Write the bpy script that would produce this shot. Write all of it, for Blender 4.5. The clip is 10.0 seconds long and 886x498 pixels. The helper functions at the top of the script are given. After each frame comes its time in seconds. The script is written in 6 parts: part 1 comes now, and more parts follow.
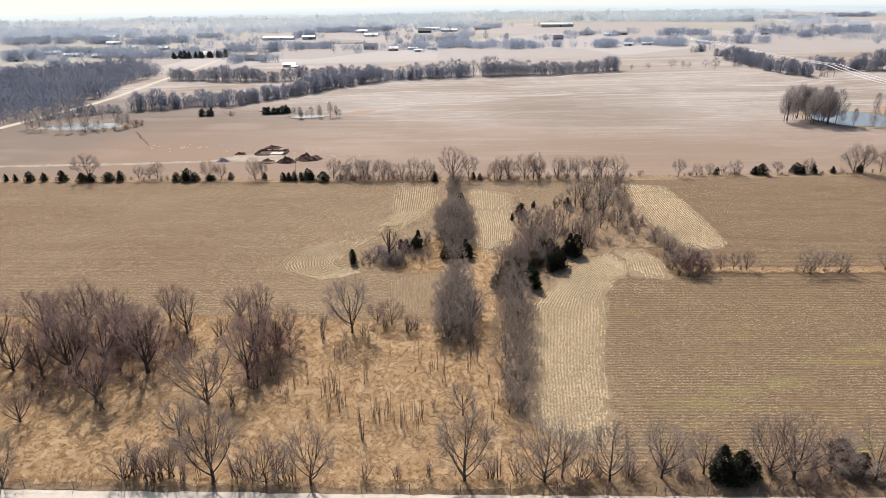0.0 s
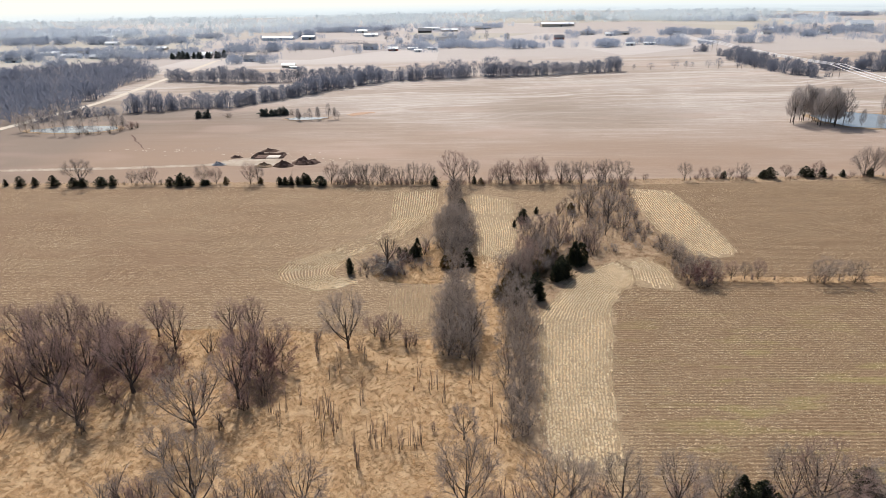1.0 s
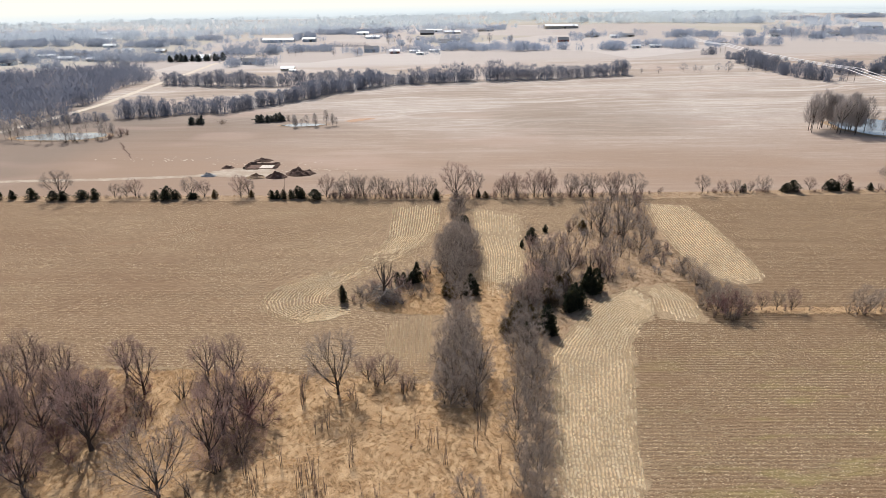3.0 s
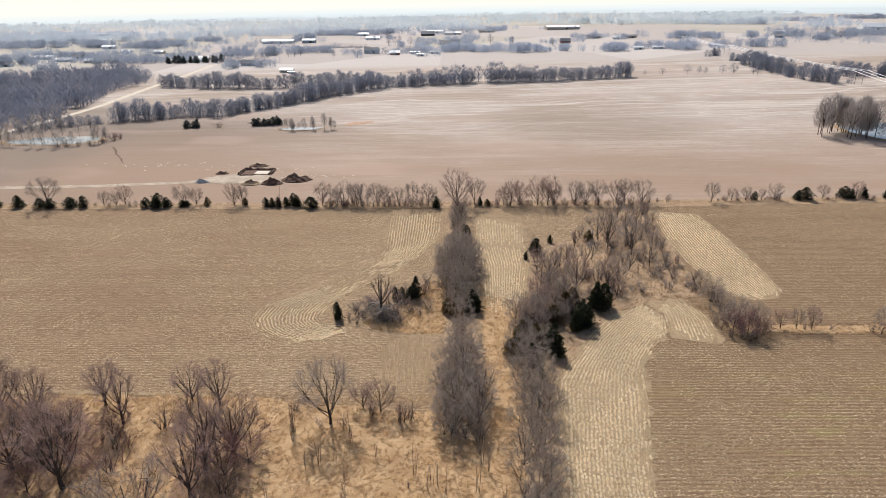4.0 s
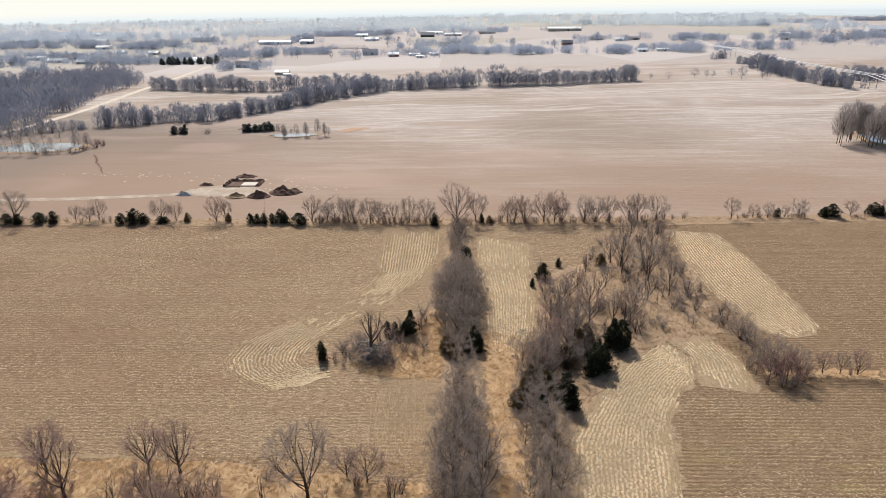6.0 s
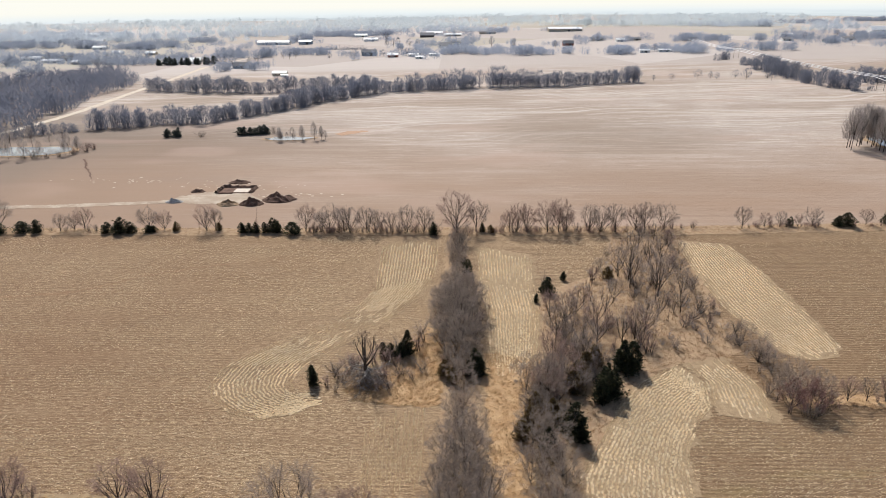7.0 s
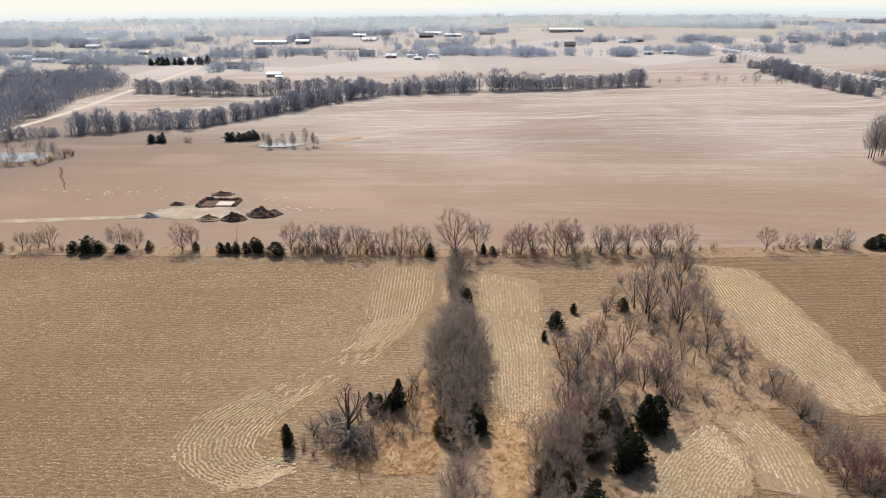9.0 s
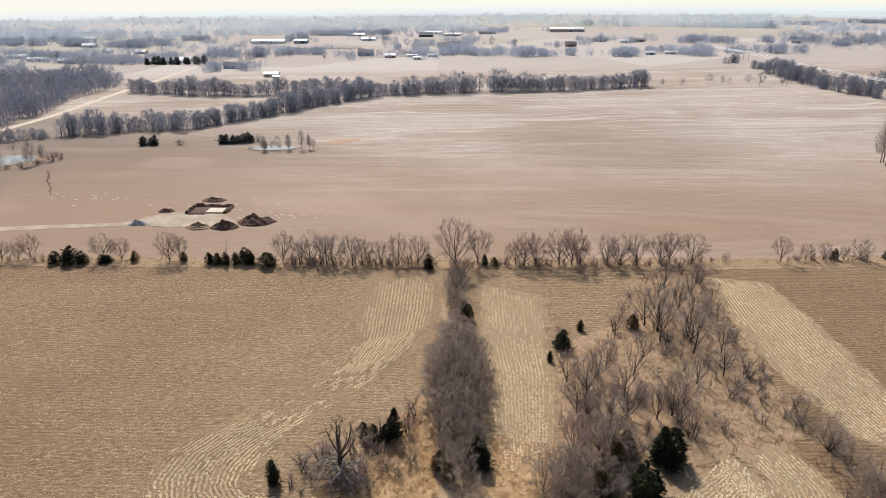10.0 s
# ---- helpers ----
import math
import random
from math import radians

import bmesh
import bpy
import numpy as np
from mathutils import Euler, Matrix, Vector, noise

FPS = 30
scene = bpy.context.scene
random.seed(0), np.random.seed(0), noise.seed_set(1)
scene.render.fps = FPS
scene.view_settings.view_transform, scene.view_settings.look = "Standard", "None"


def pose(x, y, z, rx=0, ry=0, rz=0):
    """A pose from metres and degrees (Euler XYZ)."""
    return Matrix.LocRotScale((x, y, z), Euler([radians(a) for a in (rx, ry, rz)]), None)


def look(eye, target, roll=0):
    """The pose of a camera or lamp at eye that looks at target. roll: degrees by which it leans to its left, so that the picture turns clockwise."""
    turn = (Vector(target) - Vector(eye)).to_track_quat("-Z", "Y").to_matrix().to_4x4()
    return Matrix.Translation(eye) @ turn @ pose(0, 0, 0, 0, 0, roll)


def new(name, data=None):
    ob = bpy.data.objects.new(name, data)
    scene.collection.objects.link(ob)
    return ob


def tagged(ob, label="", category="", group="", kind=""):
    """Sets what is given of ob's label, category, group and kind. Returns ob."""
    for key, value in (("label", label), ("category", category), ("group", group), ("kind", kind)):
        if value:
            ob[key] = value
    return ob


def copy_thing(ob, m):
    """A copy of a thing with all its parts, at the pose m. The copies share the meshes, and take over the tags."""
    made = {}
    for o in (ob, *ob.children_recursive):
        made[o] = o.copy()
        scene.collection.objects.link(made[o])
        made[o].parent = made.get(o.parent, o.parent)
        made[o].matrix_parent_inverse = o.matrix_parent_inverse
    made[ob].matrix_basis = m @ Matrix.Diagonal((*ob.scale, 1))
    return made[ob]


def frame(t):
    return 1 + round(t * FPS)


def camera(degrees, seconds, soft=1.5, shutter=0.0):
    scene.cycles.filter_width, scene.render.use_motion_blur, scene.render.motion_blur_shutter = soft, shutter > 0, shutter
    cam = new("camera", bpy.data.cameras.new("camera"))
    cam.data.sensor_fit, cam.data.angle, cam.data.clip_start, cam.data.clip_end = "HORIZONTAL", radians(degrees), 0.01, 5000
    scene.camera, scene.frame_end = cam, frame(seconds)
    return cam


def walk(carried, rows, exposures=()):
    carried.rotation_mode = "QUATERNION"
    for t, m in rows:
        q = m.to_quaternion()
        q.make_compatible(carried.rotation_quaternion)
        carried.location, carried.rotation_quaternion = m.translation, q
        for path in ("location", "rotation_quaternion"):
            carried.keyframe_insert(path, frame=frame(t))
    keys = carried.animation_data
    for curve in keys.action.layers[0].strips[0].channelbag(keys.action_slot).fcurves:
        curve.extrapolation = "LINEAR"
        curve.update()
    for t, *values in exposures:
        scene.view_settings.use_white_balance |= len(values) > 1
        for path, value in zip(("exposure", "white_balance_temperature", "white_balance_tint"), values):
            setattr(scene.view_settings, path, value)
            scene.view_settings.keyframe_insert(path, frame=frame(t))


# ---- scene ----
cam = camera(69.4, 10.0, soft=0.5)
PATH = [
    (0, (0.71, 1.321, 56.959), (0.692, 3.177, 56.215), -0.3),
    (0.5, (0.751, 3.927, 56.981), (0.732, 5.783, 56.237), -0.4),
    (1, (0.791, 6.691, 57.018), (0.771, 8.547, 56.273), -0.4),
    (1.5, (0.781, 9.744, 57.051), (0.76, 11.601, 56.307), -0.4),
    (2, (0.792, 13.019, 57.087), (0.769, 14.876, 56.344), -0.4),
    (2.5, (0.779, 16.408, 57.097), (0.754, 18.265, 56.355), -0.4),
    (4, (0.756, 26.981, 57.053), (0.727, 28.84, 56.314), -0.4),
    (4.5, (0.785, 30.586, 57.029), (0.756, 32.445, 56.291), -0.4),
    (5, (0.837, 34.214, 57.006), (0.807, 36.073, 56.268), -0.4),
    (5.5, (0.843, 37.916, 56.973), (0.814, 39.775, 56.236), -0.3),
    (7, (0.869, 48.898, 57.053), (0.842, 50.757, 56.316), -0.2),
    (7.5, (0.889, 52.551, 57.051), (0.863, 54.41, 56.314), -0.1),
    (8, (0.899, 56.279, 57.068), (0.874, 58.138, 56.331), -0.0),
    (8.5, (0.913, 60.077, 57.065), (0.889, 61.936, 56.327), 0.0),
    (9, (0.964, 63.851, 57.044), (0.941, 65.71, 56.306), 0.1),
    (9.5, (0.931, 67.56, 57.007), (0.909, 69.418, 56.268), 0.2),
    (10, (0.868, 71.251, 56.97), (0.847, 73.109, 56.23), 0.2),
]
walk(cam, [(t, look(eye, target, roll)) for t, eye, target, roll in PATH], [(0, 0.23, 6160, 10), (6, 0.18, 6220, 10), (10, 0.14, 6290, 10)])

# ---- sky, sun ----
SUN_EL, SUN_AZ = 44.0, -18.0          # degrees; azimuth to the right of +y
world = bpy.data.worlds.new("sky")
scene.world = world
world.use_nodes = True
wn = world.node_tree.nodes
sky = wn.new("ShaderNodeTexSky")
sky.sky_type = 'NISHITA'
sky.sun_disc = False
sky.sun_elevation = radians(SUN_EL)
sky.sun_rotation = radians(SUN_AZ)
sky.air_density, sky.dust_density, sky.ozone_density = 1.0, 2.5, 1.0
wn["Background"].inputs[1].default_value = 0.10
world.node_tree.links.new(sky.outputs[0], wn["Background"].inputs[0])
sun = new("sun", bpy.data.lights.new("sun", 'SUN'))
sun.data.energy, sun.data.angle, sun.data.color = 4.7, radians(0.6), (1.0, 0.94, 0.85)
a, e = radians(SUN_AZ), radians(SUN_EL)
sun.matrix_world = look((0, 0, 400), Vector((0, 0, 400)) - Vector((math.sin(a) * math.cos(e), math.cos(a) * math.cos(e), math.sin(e))))
scene.view_settings.exposure = 0.0


# ---- materials ----
class Nodes:
    """Short hand for a node tree of a principled material."""
    def __init__(self, name, rough=0.9, spec=0.2):
        self.m = bpy.data.materials.new(name)
        self.m.use_nodes = True
        self.t = self.m.node_tree
        self.p = self.t.nodes["Principled BSDF"]
        self.p.inputs["Roughness"].default_value = rough
        self.p.inputs["Specular IOR Level"].default_value = spec

    def n(self, kind, **values):
        node = self.t.nodes.new(kind)
        for k, v in values.items():
            if k == "operation":
                node.operation = v
            elif k == "blend_type":
                node.blend_type = v
            else:
                node.inputs[k.replace("_", " ")].default_value = v
        return node

    def link(self, a, b):
        self.t.links.new(a, b)

    def pos(self, sx=1.0, sy=1.0, sz=1.0):
        geo = self.n("ShaderNodeNewGeometry")
        mul = self.n("ShaderNodeVectorMath", operation='MULTIPLY')
        mul.inputs[1].default_value = (sx, sy, sz)
        self.link(geo.outputs["Position"], mul.inputs[0])
        return mul.outputs[0]

    def noise(self, vec, scale, detail=4.0, rough=0.6, dist=0.0):
        node = self.n("ShaderNodeTexNoise", Scale=scale, Detail=detail, Roughness=rough, Distortion=dist)
        if vec is not None:
            self.link(vec, node.inputs["Vector"])
        return node.outputs["Fac"]

    def math(self, op, a, b=0.5, c=None):
        node = self.n("ShaderNodeMath", operation=op)
        for i, v in enumerate((a, b, c)):
            if v is None:
                continue
            if isinstance(v, (int, float)):
                node.inputs[i].default_value = v
            else:
                self.link(v, node.inputs[i])
        return node.outputs[0]

    def step(self, v, lo, hi):
        node = self.n("ShaderNodeMapRange")
        node.interpolation_type = 'SMOOTHSTEP'
        node.inputs["From Min"].default_value, node.inputs["From Max"].default_value = lo, hi
        self.link(v, node.inputs["Value"])
        return node.outputs["Result"]

    def mix(self, fac, a, b, blend='MIX'):
        node = self.t.nodes.new("ShaderNodeMix")
        node.data_type, node.blend_type = 'RGBA', blend
        for i, v in ((0, fac), (6, a), (7, b)):
            if isinstance(v, (int, float)):
                node.inputs[i].default_value = v
            elif isinstance(v, tuple):
                node.inputs[i].default_value = (*v, 1.0)
            else:
                self.link(v, node.inputs[i])
        return node.outputs[2]

    def colour(self, c):
        self.link(c, self.p.inputs["Base Color"])

    def thin(self, c, share):
        """Fine blades and twigs that let part of the light through."""
        t = self.n("ShaderNodeBsdfTranslucent")
        self.link(c, t.inputs["Color"])
        mixer = self.n("ShaderNodeMixShader", Fac=share)
        self.link(self.p.outputs[0], mixer.inputs[1])
        self.link(t.outputs[0], mixer.inputs[2])
        self.link(mixer.outputs[0], self.t.nodes["Material Output"].inputs["Surface"])

    def bump(self, h, strength=0.3, dist=0.1):
        node = self.n("ShaderNodeBump", Strength=strength, Distance=dist)
        self.link(h, node.inputs["Height"])
        self.link(node.outputs[0], self.p.inputs["Normal"])


def varied(name, c1, c2, scale=3.0, rough=0.9, bump=0.0, per_object=0.0, spec=0.2, metal=0.0, thin=0.0):
    """A plain surface of two tones mixed by grain at two sizes, and a little by object."""
    m = Nodes(name, rough, spec)
    p = m.pos()
    f = m.math('ADD', m.math('MULTIPLY', m.noise(p, scale), 0.6), m.math('MULTIPLY', m.noise(p, scale * 7.3), 0.4))
    f = m.step(f, 0.35, 0.65)
    c = m.mix(f, c1, c2)
    if per_object:
        info = m.n("ShaderNodeObjectInfo")
        v = m.math('MULTIPLY_ADD', info.outputs["Random"], per_object, 1.0 - per_object / 2)
        hsv = m.n("ShaderNodeHueSaturation")
        m.link(v, hsv.inputs["Value"])
        m.link(c, hsv.inputs["Color"])
        c = hsv.outputs[0]
    m.colour(c)
    m.p.inputs["Metallic"].default_value = metal
    if bump:
        m.bump(f, bump, 0.05)
    if thin:
        m.thin(c, thin)
    return m.m


def islands(name, cols, rough=0.9, patch=0.0, patch_scale=0.12, spec=0.15, thin=0.5):
    """Small loose pieces, each of its own tone, with broad patches."""
    m = Nodes(name, rough, spec)
    geo = m.n("ShaderNodeNewGeometry")
    ramp = m.n("ShaderNodeValToRGB")
    while len(ramp.color_ramp.elements) < len(cols):
        ramp.color_ramp.elements.new(0.5)
    for i, c in enumerate(cols):
        ramp.color_ramp.elements[i].position = i / (len(cols) - 1)
        ramp.color_ramp.elements[i].color = (*c, 1)
    m.link(geo.outputs["Random Per Island"], ramp.inputs[0])
    c = ramp.outputs[0]
    if patch:
        f = m.step(m.noise(m.pos(), patch_scale, 3), 0.35, 0.65)
        v = m.math('MULTIPLY_ADD', f, patch, 1.0 - patch / 2)
        hsv = m.n("ShaderNodeHueSaturation")
        m.link(v, hsv.inputs["Value"])
        m.link(c, hsv.inputs["Color"])
        c = hsv.outputs[0]
    m.colour(c)
    if thin:
        m.thin(c, thin)
    return m.m


def ground_material():
    m = Nodes("field_soil_and_stubble", 0.95, 0.1)
    p = m.pos()
    xyz = m.n("ShaderNodeSeparateXYZ")
    m.link(p, xyz.inputs[0])
    x, y = xyz.outputs[0], xyz.outputs[1]
    broad = m.noise(p, 0.012, 3, 0.55)
    mid = m.noise(m.pos(0.5, 1.6, 1), 0.10, 4, 0.6)
    fine = m.noise(m.pos(0.45, 1.5, 1), 1.9, 5, 0.75)
    # drilled rows that run east and west
    wob = m.math('MULTIPLY', m.noise(m.pos(0.25, 0.6, 1), 0.25, 3), 0.9)
    row = m.math('SINE', m.math('MULTIPLY', m.math('ADD', y, wob), 2 * math.pi / 0.76))
    row = m.math('MULTIPLY_ADD', row, 0.5, 0.5)
    row = m.math('MULTIPLY', row, m.step(m.noise(m.pos(0.3, 1.2, 1), 1.2, 3), 0.25, 0.7))
    lane = m.noise(m.pos(0.02, 1.0, 1), 0.35, 3, 0.7)
    near = m.mix(m.step(broad, 0.35, 0.65), (0.235, 0.160, 0.092), (0.285, 0.205, 0.124))
    near = m.mix(m.math('MULTIPLY', m.step(mid, 0.40, 0.70), 0.5), near, (0.335, 0.255, 0.155))
    near = m.mix(m.math('MULTIPLY', m.step(row, 0.15, 0.60), m.math('MULTIPLY_ADD', m.step(x, 8.0, 26.0), 0.34, 0.10)), near, (0.42, 0.315, 0.195))
    furrow = m.math('MULTIPLY', m.step(row, 0.16, 0.0), m.step(m.noise(m.pos(0.12, 1.0, 1), 0.9, 3), 0.38, 0.62))
    near = m.mix(m.math('MULTIPLY', m.math('MULTIPLY', furrow, 0.9), m.math('MULTIPLY_ADD', m.step(x, 8.0, 26.0), 0.8, 0.2)), near, (0.095, 0.062, 0.037))
    near = m.mix(m.math('MULTIPLY', m.step(fine, 0.53, 0.61), 0.95), near, (0.52, 0.405, 0.255))
    near = m.mix(m.math('MULTIPLY', m.step(fine, 0.48, 0.40), 0.9), near, (0.095, 0.064, 0.038))
    speck = m.noise(m.pos(0.7, 1.3, 1), 6.0, 3, 0.7)
    near = m.mix(m.math('MULTIPLY', m.step(speck, 0.55, 0.63), 0.9), near, (0.66, 0.525, 0.345))
    near = m.mix(m.math('MULTIPLY', m.step(speck, 0.45, 0.36), 0.85), near, (0.075, 0.049, 0.03))
    near = m.mix(m.math('MULTIPLY', m.step(lane, 0.50, 0.66), 0.25), near, (0.20, 0.145, 0.088))
    green = m.math('MULTIPLY', m.step(m.noise(m.pos(0.4, 1.5, 1), 0.16, 3), 0.52, 0.66), m.step(y, 130.0, 90.0))
    green = m.math('MULTIPLY', green, m.step(x, 24.0, 40.0))
    dark = m.math('MULTIPLY', m.math('MULTIPLY', m.step(x, 18.0, 34.0), m.step(y, 215.0, 195.0)), m.math('MAXIMUM', m.step(y, 165.0, 150.0), m.step(x, 46.0, 60.0)))
    near = m.mix(m.math('MULTIPLY', dark, 0.46), near, (0.135, 0.088, 0.048))
    near = m.mix(0.30, near, (0.16, 0.080, 0.041))
    ruddy = m.math('MULTIPLY', m.step(x, -18.0, -70.0), m.math('MULTIPLY_ADD', m.step(m.noise(m.pos(0.6, 1.3, 1), 0.03, 3), 0.35, 0.65), 0.26, 0.14))
    near = m.mix(ruddy, near, (0.15, 0.080, 0.045))
    near = m.mix(m.math('MULTIPLY', green, 0.3), near, (0.30, 0.27, 0.085))
    # the far field: paler tones greyed for haze, with terraces that follow the slope
    warp = m.math('MULTIPLY_ADD', m.noise(m.pos(1, 1, 1), 0.006, 2, 0.5), 150.0, y)
    warp = m.math('ADD', warp, m.math('MULTIPLY', x, -0.10))
    terr = m.math('SINE', m.math('MULTIPLY', warp, 2 * math.pi / 8.0))
    terr = m.math('MULTIPLY', m.step(terr, 0.55, 0.98), m.step(y, 290.0, 350.0))
    streak = m.noise(m.pos(0.05, 1.0, 1), 0.16, 4, 0.6)
    far = m.mix(m.step(m.noise(p, 0.010, 3, 0.5), 0.38, 0.62), (0.335, 0.270, 0.220), (0.400, 0.338, 0.290))
    far = m.mix(m.math('MULTIPLY', m.step(streak, 0.50, 0.64), 0.75), far, (0.48, 0.415, 0.36))
    far = m.mix(m.math('MULTIPLY', m.step(streak, 0.45, 0.30), 0.35), far, (0.265, 0.20, 0.15))
    dash = m.noise(m.pos(0.12, 1.3, 1), 0.55, 4, 0.65)
    far = m.mix(m.math('MULTIPLY', m.step(dash, 0.55, 0.64), 0.7), far, (0.57, 0.495, 0.43))
    far = m.mix(m.math('MULTIPLY', m.step(dash, 0.45, 0.33), 0.5), far, (0.24, 0.175, 0.13))
    dot = m.noise(m.pos(0.35, 1.4, 1), 1.3, 4, 0.7)
    far = m.mix(m.math('MULTIPLY', m.step(dot, 0.55, 0.66), 0.35), far, (0.52, 0.45, 0.385))
    far = m.mix(m.math('MULTIPLY', m.step(dot, 0.45, 0.34), 0.35), far, (0.22, 0.16, 0.115))
    far = m.mix(m.math('MULTIPLY', m.math('MULTIPLY', terr, m.step(m.noise(m.pos(0.4, 1, 1), 0.03, 3), 0.38, 0.60)), 0.55), far, (0.57, 0.51, 0.45))
    far = m.mix(m.math('MULTIPLY', m.step(m.noise(p, 1.1, 3), 0.5, 0.7), 0.25), far, (0.24, 0.18, 0.125))
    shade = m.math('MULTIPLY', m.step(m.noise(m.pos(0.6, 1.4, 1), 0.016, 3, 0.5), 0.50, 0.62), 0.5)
    far = m.mix(shade, far, (0.27, 0.205, 0.155))
    wet = m.math('MULTIPLY', m.math('MULTIPLY', m.step(x, -20.0, -120.0), m.step(y, 415.0, 320.0)), 0.95)
    far = m.mix(m.math('MULTIPLY', wet, m.math('MULTIPLY_ADD', streak, 0.7, 0.6)), far, (0.200, 0.148, 0.112))
    front = m.math('MULTIPLY', m.step(y, 350.0, 225.0), m.math('MULTIPLY_ADD', m.noise(m.pos(0.3, 1, 1), 0.05, 3), 0.9, 0.38))
    far = m.mix(front, far, (0.295, 0.203, 0.142))
    bog = m.math('MULTIPLY', m.math('MULTIPLY', m.step(x, -125.0, -160.0), m.step(y, 440.0, 380.0)), 0.6)
    far = m.mix(bog, far, (0.19, 0.15, 0.12))
    dx = m.math('MULTIPLY', m.math('SUBTRACT', x, 68.0), 1 / 62.0)
    dy = m.math('MULTIPLY', m.math('SUBTRACT', y, 322.0), 1 / 40.0)
    hollow = m.math('ADD', m.math('ADD', m.math('MULTIPLY', dx, dx), m.math('MULTIPLY', dy, dy)), m.math('MULTIPLY', m.noise(m.pos(0.5, 1, 1), 0.03, 3), 1.2))
    far = m.mix(m.math('MULTIPLY', m.step(hollow, 1.7, 0.7), 0.5), far, (0.25, 0.195, 0.15))
    pink = m.math('MULTIPLY', m.step(m.noise(m.pos(0.7, 1.3, 1), 0.021, 2, 0.5), 0.54, 0.68), 0.25)
    far = m.mix(pink, far, (0.45, 0.325, 0.262))
    edge = m.math('ADD', y, m.math('MULTIPLY', m.noise(p, 0.3, 3), 3.0))
    edge = m.math('SUBTRACT', edge, m.math('MULTIPLY', m.math('MAXIMUM', x, 0.0), 0.045))
    col = m.mix(m.step(edge, 207.0, 209.0), near, far)
    # pastures and crops farther out, their colours greyed to stand in for haze
    vor = m.n("ShaderNodeTexVoronoi", Scale=0.0055)
    m.link(m.pos(1.0, 0.7, 0), vor.inputs["Vector"])
    sep = m.n("ShaderNodeSeparateColor")
    m.link(vor.outputs["Color"], sep.inputs[0])
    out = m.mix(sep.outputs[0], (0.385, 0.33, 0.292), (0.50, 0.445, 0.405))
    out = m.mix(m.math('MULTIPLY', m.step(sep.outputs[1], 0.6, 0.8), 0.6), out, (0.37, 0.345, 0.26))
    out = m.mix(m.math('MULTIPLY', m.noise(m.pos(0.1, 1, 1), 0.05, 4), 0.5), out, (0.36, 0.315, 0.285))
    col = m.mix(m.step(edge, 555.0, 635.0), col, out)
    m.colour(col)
    h = m.math('ADD', m.math('MULTIPLY', row, m.math('MULTIPLY_ADD', m.step(x, 8.0, 26.0), 0.4, 0.2)), m.math('MULTIPLY', fine, 0.7))
    m.bump(h, 0.8, 0.16)
    return m.m


def patch_material(name, c1, c2, c3, scale=0.6):
    m = Nodes(name, 0.95, 0.1)
    p = m.pos()
    c = m.mix(m.step(m.noise(p, scale, 4), 0.35, 0.65), c1, c2)
    f = m.noise(p, scale * 6, 4, 0.7)
    c = m.mix(m.math('MULTIPLY', m.step(f, 0.5, 0.7), 0.6), c, c3)
    m.colour(c)
    m.bump(f, 0.6, 0.15)
    return m.m


M_GROUND = ground_material()
M_GRASS_SOIL = patch_material("dry_grass_mat", (0.34, 0.215, 0.112), (0.46, 0.315, 0.178), (0.17, 0.105, 0.058), 0.5)
M_STRIP = patch_material("stubble_strip_soil", (0.27, 0.195, 0.115), (0.34, 0.255, 0.155), (0.20, 0.14, 0.085), 0.4)
M_BRUSH_SOIL = patch_material("leaf_litter_soil", (0.29, 0.195, 0.120), (0.385, 0.275, 0.170), (0.175, 0.115, 0.078), 0.9)
M_STUBBLE_SOIL = patch_material("stubble_strewn_soil", (0.24, 0.167, 0.099), (0.34, 0.248, 0.152), (0.45, 0.345, 0.22), 1.1)
M_RUSSET_SOIL = patch_material("russet_leaf_floor", (0.20, 0.125, 0.085), (0.30, 0.19, 0.12), (0.40, 0.27, 0.16), 0.5)
M_PAD = patch_material("trampled_grey_soil", (0.345, 0.272, 0.205), (0.44, 0.365, 0.285), (0.27, 0.20, 0.145), 0.22)
M_ROAD = patch_material("gravel_road_dust", (0.58, 0.50, 0.40), (0.66, 0.58, 0.475), (0.50, 0.42, 0.33), 0.4)
M_OLDLINE = patch_material("reddish_worn_soil", (0.20, 0.118, 0.068), (0.26, 0.17, 0.10), (0.36, 0.26, 0.16), 0.9)
M_TRACK = patch_material("pale_gravel_track", (0.52, 0.44, 0.345), (0.60, 0.53, 0.43), (0.42, 0.34, 0.26), 0.4)
M_GRASS = islands("dry_grass_blades", [(0.32, 0.20, 0.105), (0.46, 0.315, 0.17), (0.57, 0.41, 0.235), (0.66, 0.50, 0.305)], patch=0.32, patch_scale=0.3)
M_STALK = islands("maize_stubble", [(0.62, 0.48, 0.30), (0.74, 0.60, 0.395), (0.82, 0.685, 0.475), (0.88, 0.765, 0.565)], patch=0.2)
M_LITTER = islands("straw_litter", [(0.30, 0.21, 0.12), (0.50, 0.38, 0.235), (0.70, 0.565, 0.37), (0.86, 0.73, 0.53)], patch=0.2)
M_BARK = varied("grey_brown_bark", (0.048, 0.036, 0.028), (0.105, 0.082, 0.066), 4.0, 0.95, 0.4, 0.35)
M_TWIG = varied("bare_twigs", (0.258, 0.205, 0.172), (0.365, 0.298, 0.255), 0.4, 0.7, 0, 0.4, 0.25, thin=0.25)
M_TWIG_HEDGE = varied("pale_hedgerow_twigs", (0.285, 0.228, 0.184), (0.405, 0.332, 0.275), 0.4, 0.7, 0, 0.35, 0.25, thin=0.25)
